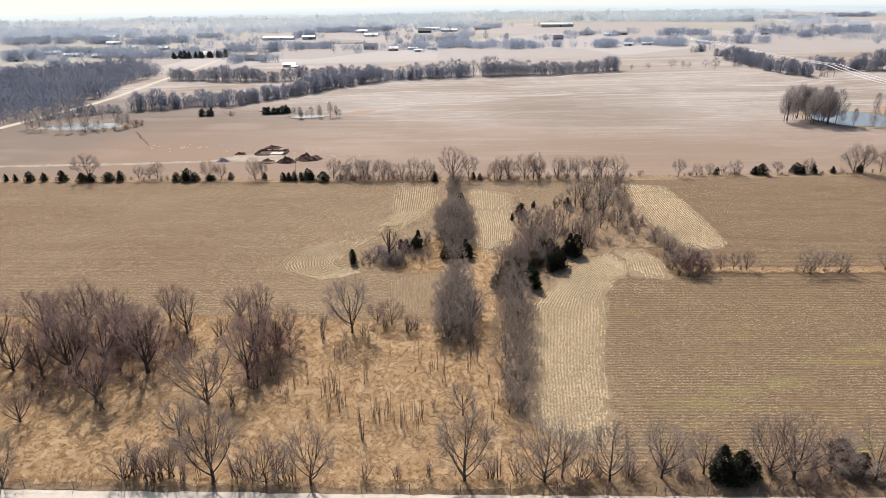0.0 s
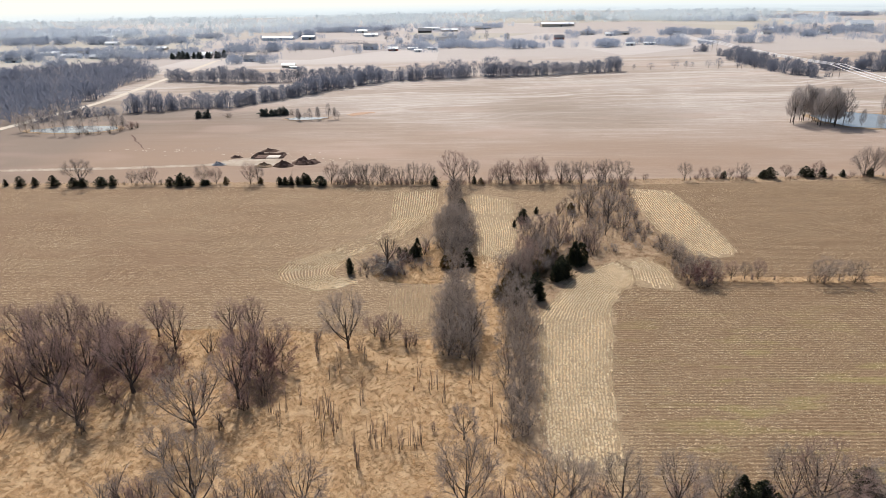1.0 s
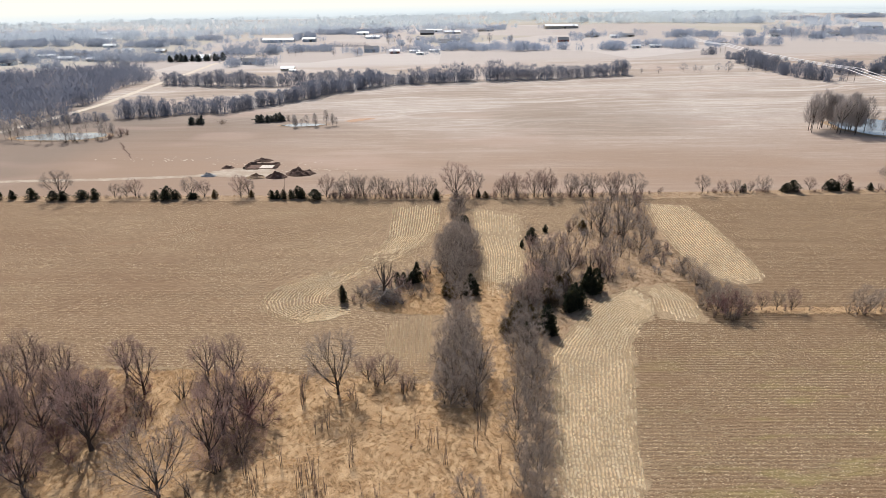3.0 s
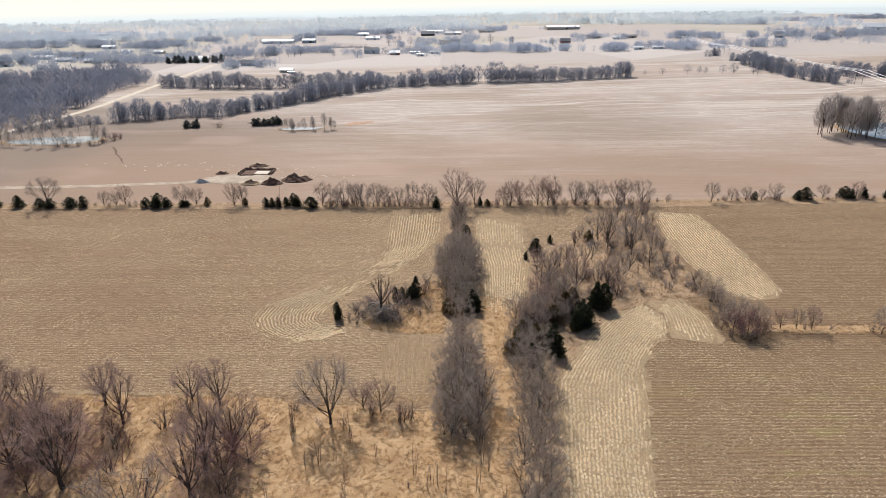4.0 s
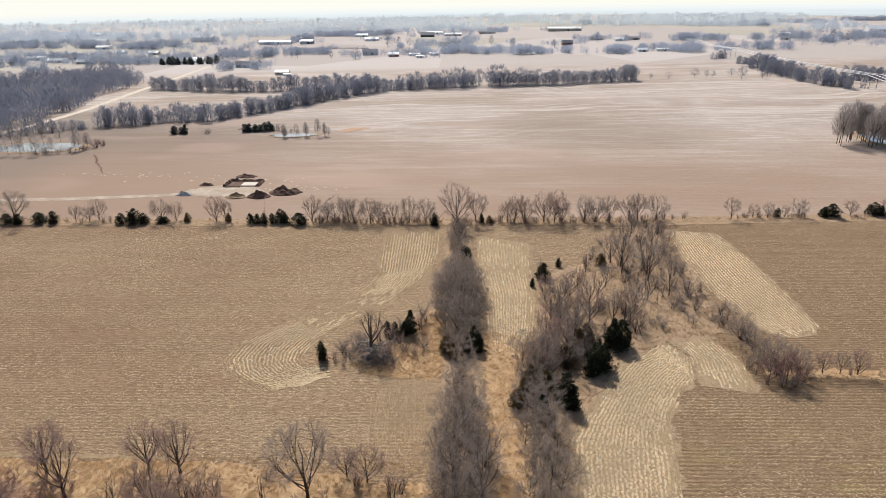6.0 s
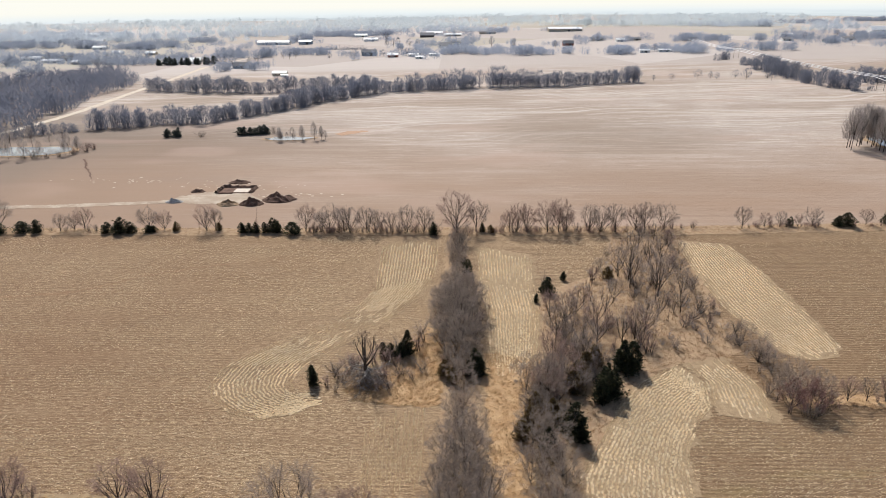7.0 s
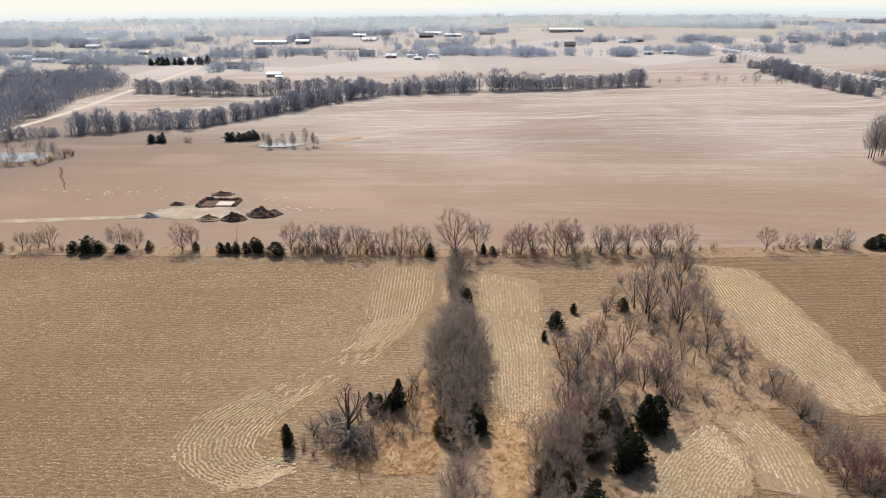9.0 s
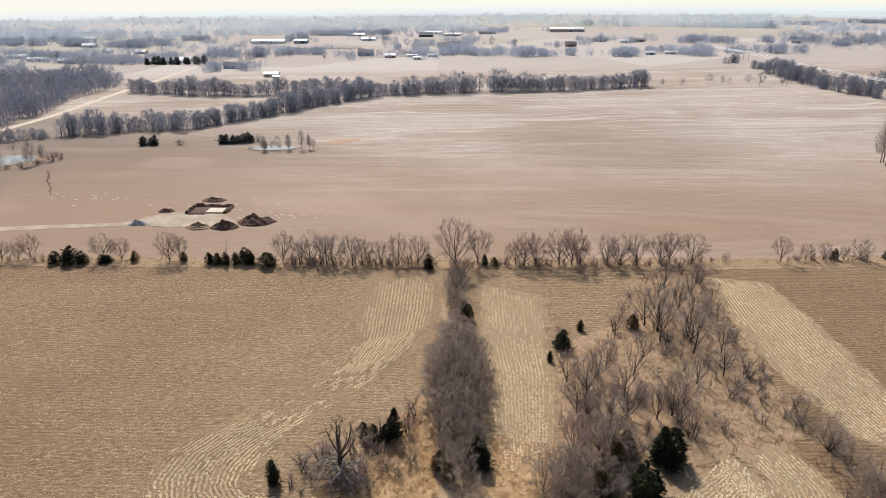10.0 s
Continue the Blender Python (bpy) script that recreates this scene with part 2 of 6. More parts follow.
M_MIDWOOD = varied("brown_grey_twigs", (0.31, 0.268, 0.245), (0.42, 0.372, 0.345), 0.3, 0.9, 0, 0.3, thin=0.4)
M_TWIG_RED = varied("reddish_bare_twigs", (0.270, 0.182, 0.150), (0.38, 0.268, 0.222), 0.4, 0.7, 0, 0.4, 0.25, thin=0.25)
M_TWIG_RUSSET = varied("russet_bare_twigs", (0.262, 0.178, 0.152), (0.385, 0.272, 0.232), 0.4, 0.75, 0, 0.35, 0.2, thin=0.25)
M_TWIG_PURPLE = varied("purplish_red_twigs", (0.20, 0.105, 0.098), (0.30, 0.165, 0.145), 0.4, 0.7, 0, 0.4, 0.2)
M_BRUSHWOOD = varied("dark_dead_brushwood", (0.125, 0.085, 0.070), (0.22, 0.155, 0.13), 0.8, 0.8, 0, 0.2, 0.3)
M_PALEBARK = varied("weathered_dead_wood", (0.21, 0.178, 0.15), (0.45, 0.40, 0.35), 2.5, 0.9, 0.3, 0.2)
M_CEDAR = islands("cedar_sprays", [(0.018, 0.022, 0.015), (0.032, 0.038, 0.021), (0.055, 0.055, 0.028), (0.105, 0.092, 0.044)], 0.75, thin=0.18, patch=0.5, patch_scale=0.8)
# far cedars lightened in base colour to stand in for haze
M_FAR_CEDAR = islands("haze_paled_cedar_sprays", [(0.055, 0.068, 0.062), (0.080, 0.095, 0.085), (0.11, 0.12, 0.10)], 0.8, thin=0.25)
M_VERGE = patch_material("brown_bramble_litter", (0.17, 0.115, 0.070), (0.27, 0.185, 0.11), (0.10, 0.066, 0.042), 0.8)
M_CEDAR_BROWN = islands("bronzed_cedar_sprays", [(0.090, 0.062, 0.028), (0.15, 0.10, 0.042), (0.20, 0.14, 0.06)], 0.7, thin=0.25)
# far twigs get haze in their base colour, bluer and paler with distance
M_FARWOOD = varied("haze_tinted_bare_wood", (0.128, 0.140, 0.184), (0.192, 0.202, 0.242), 0.05, 0.95, 0, 0.2, thin=0.5)
M_HAZEWOOD = varied("haze_blued_far_wood", (0.265, 0.300, 0.375), (0.345, 0.375, 0.435), 0.03, 0.95, 0, 0.2, thin=0.5)
M_HAZE_FAR = varied("haze_paled_far_wood", (0.45, 0.50, 0.565), (0.54, 0.58, 0.625), 0.02, 0.95, 0, 0.2, thin=0.5)
M_HORIZON = varied("haze_paled_horizon_wood", (0.58, 0.635, 0.665), (0.66, 0.705, 0.72), 0.01, 0.95, 0, 0.2, thin=0.5)
M_DIRT = varied("dug_brown_earth", (0.085, 0.050, 0.036), (0.175, 0.105, 0.075), 1.2, 0.95, 0.6)
M_GRAVEL = varied("grey_gravel", (0.28, 0.27, 0.26), (0.40, 0.385, 0.365), 3.0, 0.95, 0.4)
M_CONCRETE = varied("pale_concrete", (0.50, 0.43, 0.35), (0.62, 0.55, 0.46), 1.0, 0.85)
M_WHITE = varied("white_painted_metal", (0.74, 0.74, 0.72), (0.82, 0.82, 0.80), 0.4, 0.45)
M_ROOFGREY = varied("grey_shingle_roof", (0.20, 0.195, 0.20), (0.29, 0.285, 0.285), 1.0, 0.9)
M_REDWALL = varied("red_barn_boards", (0.23, 0.085, 0.062), (0.31, 0.125, 0.092), 0.8, 0.85)
M_TANWALL = varied("tan_siding", (0.46, 0.39, 0.31), (0.56, 0.49, 0.40), 0.8, 0.8)
M_DARKWALL = varied("dark_weathered_boards", (0.075, 0.068, 0.066), (0.13, 0.118, 0.11), 0.8, 0.9)
M_BLUEWALL = varied("blue_grey_siding", (0.24, 0.28, 0.32), (0.31, 0.35, 0.39), 0.8, 0.8)
M_OPENING = varied("dark_glazing", (0.03, 0.035, 0.04), (0.05, 0.055, 0.06), 1.0, 0.2, spec=0.5)
M_POST = varied("weathered_post_wood", (0.16, 0.135, 0.115), (0.26, 0.225, 0.195), 3.0, 0.9)
M_CABLE = varied("bright_aluminium_cable", (0.80, 0.80, 0.80), (0.86, 0.86, 0.86), 1.0, 0.5)
M_STEEL = varied("galvanised_steel", (0.66, 0.66, 0.66), (0.75, 0.75, 0.75), 1.0, 0.4, metal=0.6)


def water_material():
    m = Nodes("still_pond_water", 0.12, 0.6)
    m.colour(m.mix(m.noise(m.pos(), 0.2), (0.16, 0.17, 0.17), (0.22, 0.22, 0.20)))
    m.bump(m.noise(m.pos(1, 0.6, 1), 1.6, 3), 0.05, 0.05)
    return m.m


M_WATER = water_material()


# ---- mesh helpers ----
class Geo:
    """Collects vertices and faces of one mesh."""
    def __init__(self):
        self.v, self.f = [], []

    def mesh(self, name, mat):
        me = bpy.data.meshes.new(name)
        me.from_pydata(self.v, [], self.f)
        me.materials.append(mat)
        me.update()
        return me

    def tube(self, pts, radii, n):
        pts = [Vector(p) for p in pts]
        base = len(self.v)
        for i, p in enumerate(pts):
            d = (pts[min(i + 1, len(pts) - 1)] - pts[max(i - 1, 0)]).normalized()
            s = d.orthogonal().normalized()
            t = d.cross(s)
            for k in range(n):
                an = 2 * math.pi * k / n
                self.v.append(tuple(p + (s * math.cos(an) + t * math.sin(an)) * radii[i]))
        for i in range(len(pts) - 1):
            for k in range(n):
                a0, a1 = base + i * n + k, base + i * n + (k + 1) % n
                self.f.append((a0, a1, a1 + n, a0 + n))

    def blade(self, p, d, length, width, rng, side=None):
        s = (side or Vector((rng.uniform(-1, 1), rng.uniform(-1, 1), rng.uniform(-1, 1))).cross(d)).normalized() * width * 0.5
        b = len(self.v)
        self.v += [tuple(p - s), tuple(p + s), tuple(p + d * length)]
        self.f.append((b, b + 1, b + 2))

    def box(self, x0, y0, z0, x1, y1, z1):
        b = len(self.v)
        self.v += [(x0, y0, z0), (x1, y0, z0), (x1, y1, z0), (x0, y1, z0), (x0, y0, z1), (x1, y0, z1), (x1, y1, z1), (x0, y1, z1)]
        for f in ((0, 3, 2, 1), (4, 5, 6, 7), (0, 1, 5, 4), (1, 2, 6, 5), (2, 3, 7, 6), (3, 0, 4, 7)):
            self.f.append(tuple(b + i for i in f))


def part(name, geo, mat, parent, label=""):
    ob = new(name, geo.mesh(name, mat))
    ob.parent = parent
    if label:
        tagged(ob, label)
    return ob


def smooth(ob):
    ob.data.polygons.foreach_set("use_smooth", [True] * len(ob.data.polygons))
    return ob


# ---- ground ----
def near_y(y):
    """Near plan to ground: the nearer fields are laid out on a slightly shorter grid."""
    return 1.026 * y - 1.3 if y < 215 else y


def plan_y(y):
    """Ground to near plan."""
    return (y + 1.3) / 1.026


def drop(x, y):
    """Height of the land: level near by, the far land leans a little to the west."""
    u = min(1.0, max(0.0, (y - 215.0) / 200.0))
    return 0.018 * max(-350.0, min(350.0, x)) * u * u * (3 - 2 * u)


def sheet():
    g = Geo()
    ys = [-500, -200, 0] + list(range(40, 200, 40)) + list(range(200, 480, 10)) + list(range(480, 960, 60)) + list(range(960, 2160, 100))
    xs = [-2400, -1600, -1000, -700, -500] + list(range(-350, 351, 35)) + [500, 700, 1000, 1600, 2400]
    for yy in ys:
        for xx in xs:
            g.v.append((xx, yy, drop(xx, yy)))
    w = len(xs)
    for j in range(len(ys) - 1):
        for i in range(w - 1):
            a0 = j * w + i
            g.f.append((a0, a0 + 1, a0 + w + 1, a0 + w))
    return g


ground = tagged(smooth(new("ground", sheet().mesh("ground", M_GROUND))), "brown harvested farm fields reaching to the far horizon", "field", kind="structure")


def resample(poly, step):
    """Even points along an open line."""
    out = []
    for (x0, y0), (x1, y1) in zip(poly, poly[1:]):
        n = max(1, int(math.hypot(x1 - x0, y1 - y0) / step))
        out += [(x0 + (x1 - x0) * k / n, y0 + (y1 - y0) * k / n) for k in range(n)]
    return out + [poly[-1]]


def ribbon(name, left, right, z, mat, label, category, ragged=0.5, steps=40, cols=4, ground_plan=False):
    """A patch of ground between two lines, with a ragged edge."""
    g = Geo()
    steps = steps * 3
    if not ground_plan:
        left, right = [(x, near_y(y)) for x, y in left], [(x, near_y(y)) for x, y in right]

    def at(poly, f):
        seg = [math.hypot(b[0] - a[0], b[1] - a[1]) for a, b in zip(poly, poly[1:])]
        s = f * sum(seg)
        for (a, b), l in zip(zip(poly, poly[1:]), seg):
            if s <= l:
                return Vector(a).lerp(Vector(b), s / l if l else 0)
            s -= l
        return Vector(poly[-1])
    for j in range(steps + 1):
        l, r = at(left, j / steps), at(right, j / steps)
        for i in range(cols + 1):
            p = l.lerp(r, i / cols)
            q = p.copy()
            if i in (0, cols):
                side, lim = (r - l).normalized(), 0.7 * (r - l).length / cols
                q += side * max(-lim, min(lim, ragged * (1.6 * noise.noise((p.x * 0.4, p.y * 0.4, 3.1)) + 1.1 * noise.noise((p.x * 1.7, p.y * 1.7, 5.1)) + 0.8 * noise.noise((p.x * 5.3, p.y * 5.3, 8.1)))))
            g.v.append((q.x, q.y, drop(q.x, q.y) + z))
    w = cols + 1
    for j in range(steps):
        for i in range(cols):
            a0 = j * w + i
            g.f.append((a0, a0 + 1, a0 + w + 1, a0 + w))
    ob = new(name, g.mesh(name, mat))
    return tagged(ob, label, category, kind="structure")


# meadow, woodland floors, headlands
ribbon("meadow", [(-140, 106), (-60, 108), (-30, 107.5), (-6, 104), (9.5, 106)], [(-140, 64), (-60, 64.5), (-30, 64), (-6, 63.5), (22, 63.5)], 0.03, M_GRASS_SOIL, "golden dry grass meadow with matted tussocks", "meadow", 0.8, 60, 8)
ribbon("meadow_strip", [(6.0, 98), (6.2, 130), (6.0, 142)], [(10.5, 100), (12.5, 130), (16.5, 140)], 0.04, M_GRASS_SOIL, "narrow strip of golden dry grass between hedgerows", "grass strip", 0.5)
ribbon("meadow_island", [(-12, 128.5), (-10, 134), (-7, 142), (-4, 151)], [(-8, 127.2), (-3, 126.6), (-0.6, 127.4), (-0.8, 150)], 0.04, M_GRASS_SOIL, "tan grass island round the dead tree", "grass island", 0.7)
ribbon("thicket_floor", [(9, 78), (11, 100), (17, 130), (17.5, 150), (19, 166), (36, 176), (40, 197)], [(14, 75), (17, 112), (27, 130), (36, 138), (51, 142), (54, 168), (57, 198)], 0.045, M_BRUSH_SOIL, "reddish leaf litter and dry grass floor of the thicket", "thicket floor", 0.8, 50, 6)
ribbon("hedgerow_floor", [(-1.2, 98), (-0.8, 140), (-0.8, 170), (0, 198)], [(6.0, 98), (5.2, 140), (5.0, 170), (4.8, 198)], 0.05, M_BRUSH_SOIL, "dark leaf litter floor of the central hedgerow", "hedgerow floor", 0.5)
ribbon("boundary_verge", [(-150, 203), (-60, 203.5), (60, 205.5), (150, 209)], [(-150, 198.5), (-60, 198), (60, 199), (150, 204.5)], 0.05, M_BRUSH_SOIL, "rough grass verge along the boundary hedge", "verge", 0.5, 80)
ribbon("side_verge", [(52, 131), (56, 130), (150, 130.5)], [(51, 126), (56, 127.4), (150, 127.4)], 0.055, M_GRASS_SOIL, "pale grass verge along the low side hedge", "verge", 0.6, 60)
ribbon("road_verge", [(-140, 65.4), (-60, 64.4), (0, 63.4), (18, 64.0), (28, 67.6), (60, 68.5), (150, 69)], [(-140, 64.2), (-60, 63.2), (0, 62.0), (20, 61.8), (26, 61.8), (60, 61.5), (150, 61)], 0.045, M_VERGE, "brown brambly verge beside the gravel road", "verge", 1.0, 90)
# tracks and roads
ribbon("road", [(-160, 64.4), (0, 62.3), (160, 61.4)], [(-160, 56), (0, 54.5), (160, 54)], 0.06, M_ROAD, "pale dusty gravel country road", "road", 0.15, 60)
ribbon("road_far", [(-213.5, 262), (-213, 415), (-219, 489), (-222, 560), (-229, 650), (-222, 700), (-206, 800), (-198, 905)], [(-208.5, 262), (-208, 415), (-214, 489), (-217, 560), (-224, 650), (-217, 700), (-201, 800), (-192, 905)], 0.12, M_TRACK, "pale gravel road running away past the wood", "road", 0.3, 90, 2)
ribbon("farm_track", [(-200, 222), (-116, 227.5), (-88, 231.5), (-75, 236), (-63, 236)], [(-200, 219.5), (-116, 224.5), (-88, 228.5), (-75, 230), (-58, 229)], 0.05, M_PAD, "pale gravel track leading to the building site", "track", 0.4, 60)
ribbon("site_pad", [(-84, 234), (-77, 240), (-66, 243.5)], [(-78, 229), (-64, 228.5), (-55, 231)], 0.07, M_PAD, "pale trampled ground of the building site", "site ground", 0.8, 20)
ribbon("old_wheel_line", [(-104, 163.4), (-77.6, 168.5), (-66.2, 176.9), (-56.7, 181.6), (-48, 184)], [(-104, 162.6), (-77.6, 167.6), (-66.0, 176.1), (-56.6, 180.9), (-48, 183.4)], 0.022, M_OLDLINE, "faint reddish wheel line across the harvested field", "wheel line", 0.5, 40, 2, True)
ribbon("field_edge_path", [(-140, 108.2), (-60, 109.2), (-36, 108.6)], [(-140, 107.4), (-60, 108.4), (-36, 107.9)], 0.05, M_STRIP, "pale grass line along the meadow edge", "path", 0.3, 60, 2)

ribbon("grove_floor", [(-66, 99), (-58, 104), (-48, 103), (-44, 99)], [(-68, 84), (-58, 88), (-50, 88), (-45, 92)], 0.036, M_RUSSET_SOIL, "russet leaf litter under the western grove", "grove floor", 2.2, 30, 5)
ribbon("grove_floor_east", [(-35, 95), (-31, 101), (-26, 99)], [(-34, 86), (-29, 84), (-24.5, 88)], 0.038, M_RUSSET_SOIL, "russet leaf litter under the dense young trees", "grove floor", 1.6, 20, 4)


# ---- trees ----
UP = Vector((0, 0, 1))


def turned(d, angle, rng):
    """d turned away by an angle, to a random side."""
    s = d.orthogonal().normalized()
    s.rotate(Matrix.Rotation(rng.uniform(0, 2 * math.pi), 3, d))
    return (d * math.cos(angle) + s * math.sin(angle)).normalized()


def limb(p, d, length, rng, n=4, bend=0.18, lift=0.12):
    pts = [p.copy()]
    for _ in range(n):
        d = (d + Vector((rng.uniform(-1, 1), rng.uniform(-1, 1), rng.uniform(-1, 1))) * bend + UP * lift).normalized()
        p = p + d * (length / n)
        pts.append(p.copy())
    return pts


def along(pts, f):
    k = min(int(f * (len(pts) - 1)), len(pts) - 2)
    u = f * (len(pts) - 1) - k
    return pts[k].lerp(pts[k + 1], u), (pts[k + 1] - pts[k]).normalized()


def bare_tree(rng, h, low=0.12, limbs=10, subs=8, sprays=7, twigs=7, wide=0.36, mid=0.58, r=0.17, lean=0.4, twig_w=0.02):
    """Trunk and crown of a leafless tree of height h: limbs fan up from low forks to a rounded crown."""
    wood, fine = Geo(), Geo()
    tall = 1.0 - mid
    c0 = Vector((rng.uniform(-lean, lean), rng.uniform(-lean, lean), mid * h))
    knob = [(turned(UP, rng.uniform(0, 2.0), rng), rng.uniform(-0.22, 0.16)) for _ in range(9)]

    def edge(d):
        k = 1.0 + sum(a * max(0.0, d.dot(q)) ** 6 for q, a in knob)
        return c0 + Vector((d.x * wide, d.y * wide, d.z * tall)) * h * k
    top = c0 + Vector((0, 0, h * tall * 0.45))
    stem = [Vector((0, 0, -0.15)).lerp(top, f) + Vector((rng.gauss(0, 1), rng.gauss(0, 1), 0)) * h * 0.008 for f in (0, 0.12, 0.3, 0.5, 0.75, 1.0)]
    stem[0] = Vector((0, 0, -0.15))
    wood.tube(stem, [r * k for k in (1.4, 1.0, 0.8, 0.55, 0.32, 0.12)], 6)
    for i in range(limbs):
        an = i * 2.4 + rng.uniform(-0.4, 0.4)
        up = -0.25 + 1.15 * (i + rng.random()) / limbs
        d = Vector((math.cos(an), math.sin(an), up)).normalized()
        end = c0.lerp(edge(d), rng.uniform(0.72, 0.9))
        f0 = low + (0.62 - low) * (i / limbs) ** 1.2
        p, _ = along(stem, f0)
        bow = p.lerp(end, 0.5) + Vector((d.x, d.y, -0.2)) * 0.07 * h + Vector((rng.gauss(0, 1), rng.gauss(0, 1), rng.gauss(0, 1))) * h * 0.02
        pts = [p * (1 - t) ** 2 + bow * 2 * t * (1 - t) + end * t * t for t in (0, 0.2, 0.4, 0.6, 0.8, 1.0)]
        r1 = r * (0.62 - 0.34 * i / limbs)
        wood.tube(pts, [r1 * k for k in (1.0, 0.8, 0.64, 0.48, 0.32, 0.14)], 4)
        for j in range(subs):
            f2 = 0.28 + 0.70 * (j + rng.random()) / subs
            p2, d2 = along(pts, f2)
            aim = (end - c0).normalized() + Vector((rng.gauss(0, 1), rng.gauss(0, 1), rng.gauss(0, 1) + 0.2)) * 0.45
            e2 = edge(aim.normalized()) * rng.uniform(0.9, 0.97) + c0 * 0.05
            if (e2 - p2).length > 0.34 * h:
                e2 = p2 + (e2 - p2).normalized() * 0.34 * h
            q = p2.lerp(e2, 0.5) + d2 * h * 0.02
            r2 = max(0.012, r1 * 0.34)
            wood.tube([p2, q, e2], [r2, r2 * 0.6, r2 * 0.18], 3)
            pts2 = [p2, q, e2]
            for k in range(sprays):
                p3, d3 = along(pts2, 0.25 + 0.74 * (k + rng.random()) / sprays)
                d3 = (turned(d3, rng.uniform(0.3, 0.9), rng) + (p3 - c0).normalized() * 0.55 + UP * 0.04).normalized()
                l3 = rng.uniform(0.06, 0.14) * h
                fine.blade(p3, d3, l3, twig_w * 1.6, rng)
                for _ in range(twigs):
                    s = p3 + d3 * l3 * rng.uniform(0.1, 0.9)
                    fine.blade(s, (turned(d3, rng.uniform(0.3, 1.0), rng) + UP * 0.08).normalized(), l3 * rng.uniform(0.5, 0.9), twig_w, rng)
    return wood, fine


def shrub(rng, h, stems=9, spread=0.55, sprays=9, twigs=7, twig_w=0.02):
    """Stems and twigs of a leafless multi-stemmed bush."""
    wood, fine = Geo(), Geo()
    for _ in range(stems):
        d = turned(UP, spread * rng.uniform(0.1, 1.1), rng)
        base = Vector((rng.uniform(-1, 1), rng.uniform(-1, 1), 0)) * h * 0.13 + Vector((0, 0, -0.1))
        pts = limb(base, d, h * rng.uniform(0.6, 1.0), rng, 4, 0.16, 0.08)
        r1 = 0.016 * h
        wood.tube(pts, [r1, r1 * 0.8, r1 * 0.6, r1 * 0.4, r1 * 0.2], 3)
        for k in range(sprays):
            p3, d3 = along(pts, 0.2 + 0.8 * (k + rng.random()) / sprays)
            d3 = turned(d3, rng.uniform(0.3, 0.8), rng)
            l3 = rng.uniform(0.16, 0.30) * h
            fine.blade(p3, d3, l3, twig_w * 1.7, rng)
            for _ in range(twigs):
                q = p3 + d3 * l3 * rng.uniform(0.15, 1.0)
                fine.blade(q, turned(d3, rng.uniform(0.3, 0.9), rng), l3 * rng.uniform(0.4, 0.8), twig_w, rng)
    return wood, fine


def sapling(rng, h):
    """A few slim whips from one root with many fine ascending twigs."""
    wood, fine = Geo(), Geo()
    for i in range(3):
        base = Vector((rng.uniform(-0.35, 0.35), rng.uniform(-0.35, 0.35), -0.1)) * (1 if i else 0.1)
        tall = h * (1.0 if i == 0 else rng.uniform(0.5, 0.9))
        pts = limb(base, turned(UP, rng.uniform(0.02, 0.14), rng), tall, rng, 5, 0.06, 0.05)
        wood.tube(pts, [0.04, 0.034, 0.028, 0.022, 0.015, 0.005], 4)
        for k in range(26):
            p3, d3 = along(pts, 0.2 + 0.79 * k / 26)
            d3 = (turned(d3, rng.uniform(0.35, 0.75), rng) + UP * 0.35).normalized()
            l3 = rng.uniform(0.3, 0.85) * (1.2 - k / 40)
            fine.blade(p3, d3, l3, 0.026, rng)
            for _ in range(2):
                fine.blade(p3 + d3 * l3 * rng.uniform(0.1, 0.9), (turned(d3, rng.uniform(0.2, 0.7), rng) + UP * 0.2).normalized(), l3 * rng.uniform(0.4, 0.7), 0.016, rng)
    return wood, fine


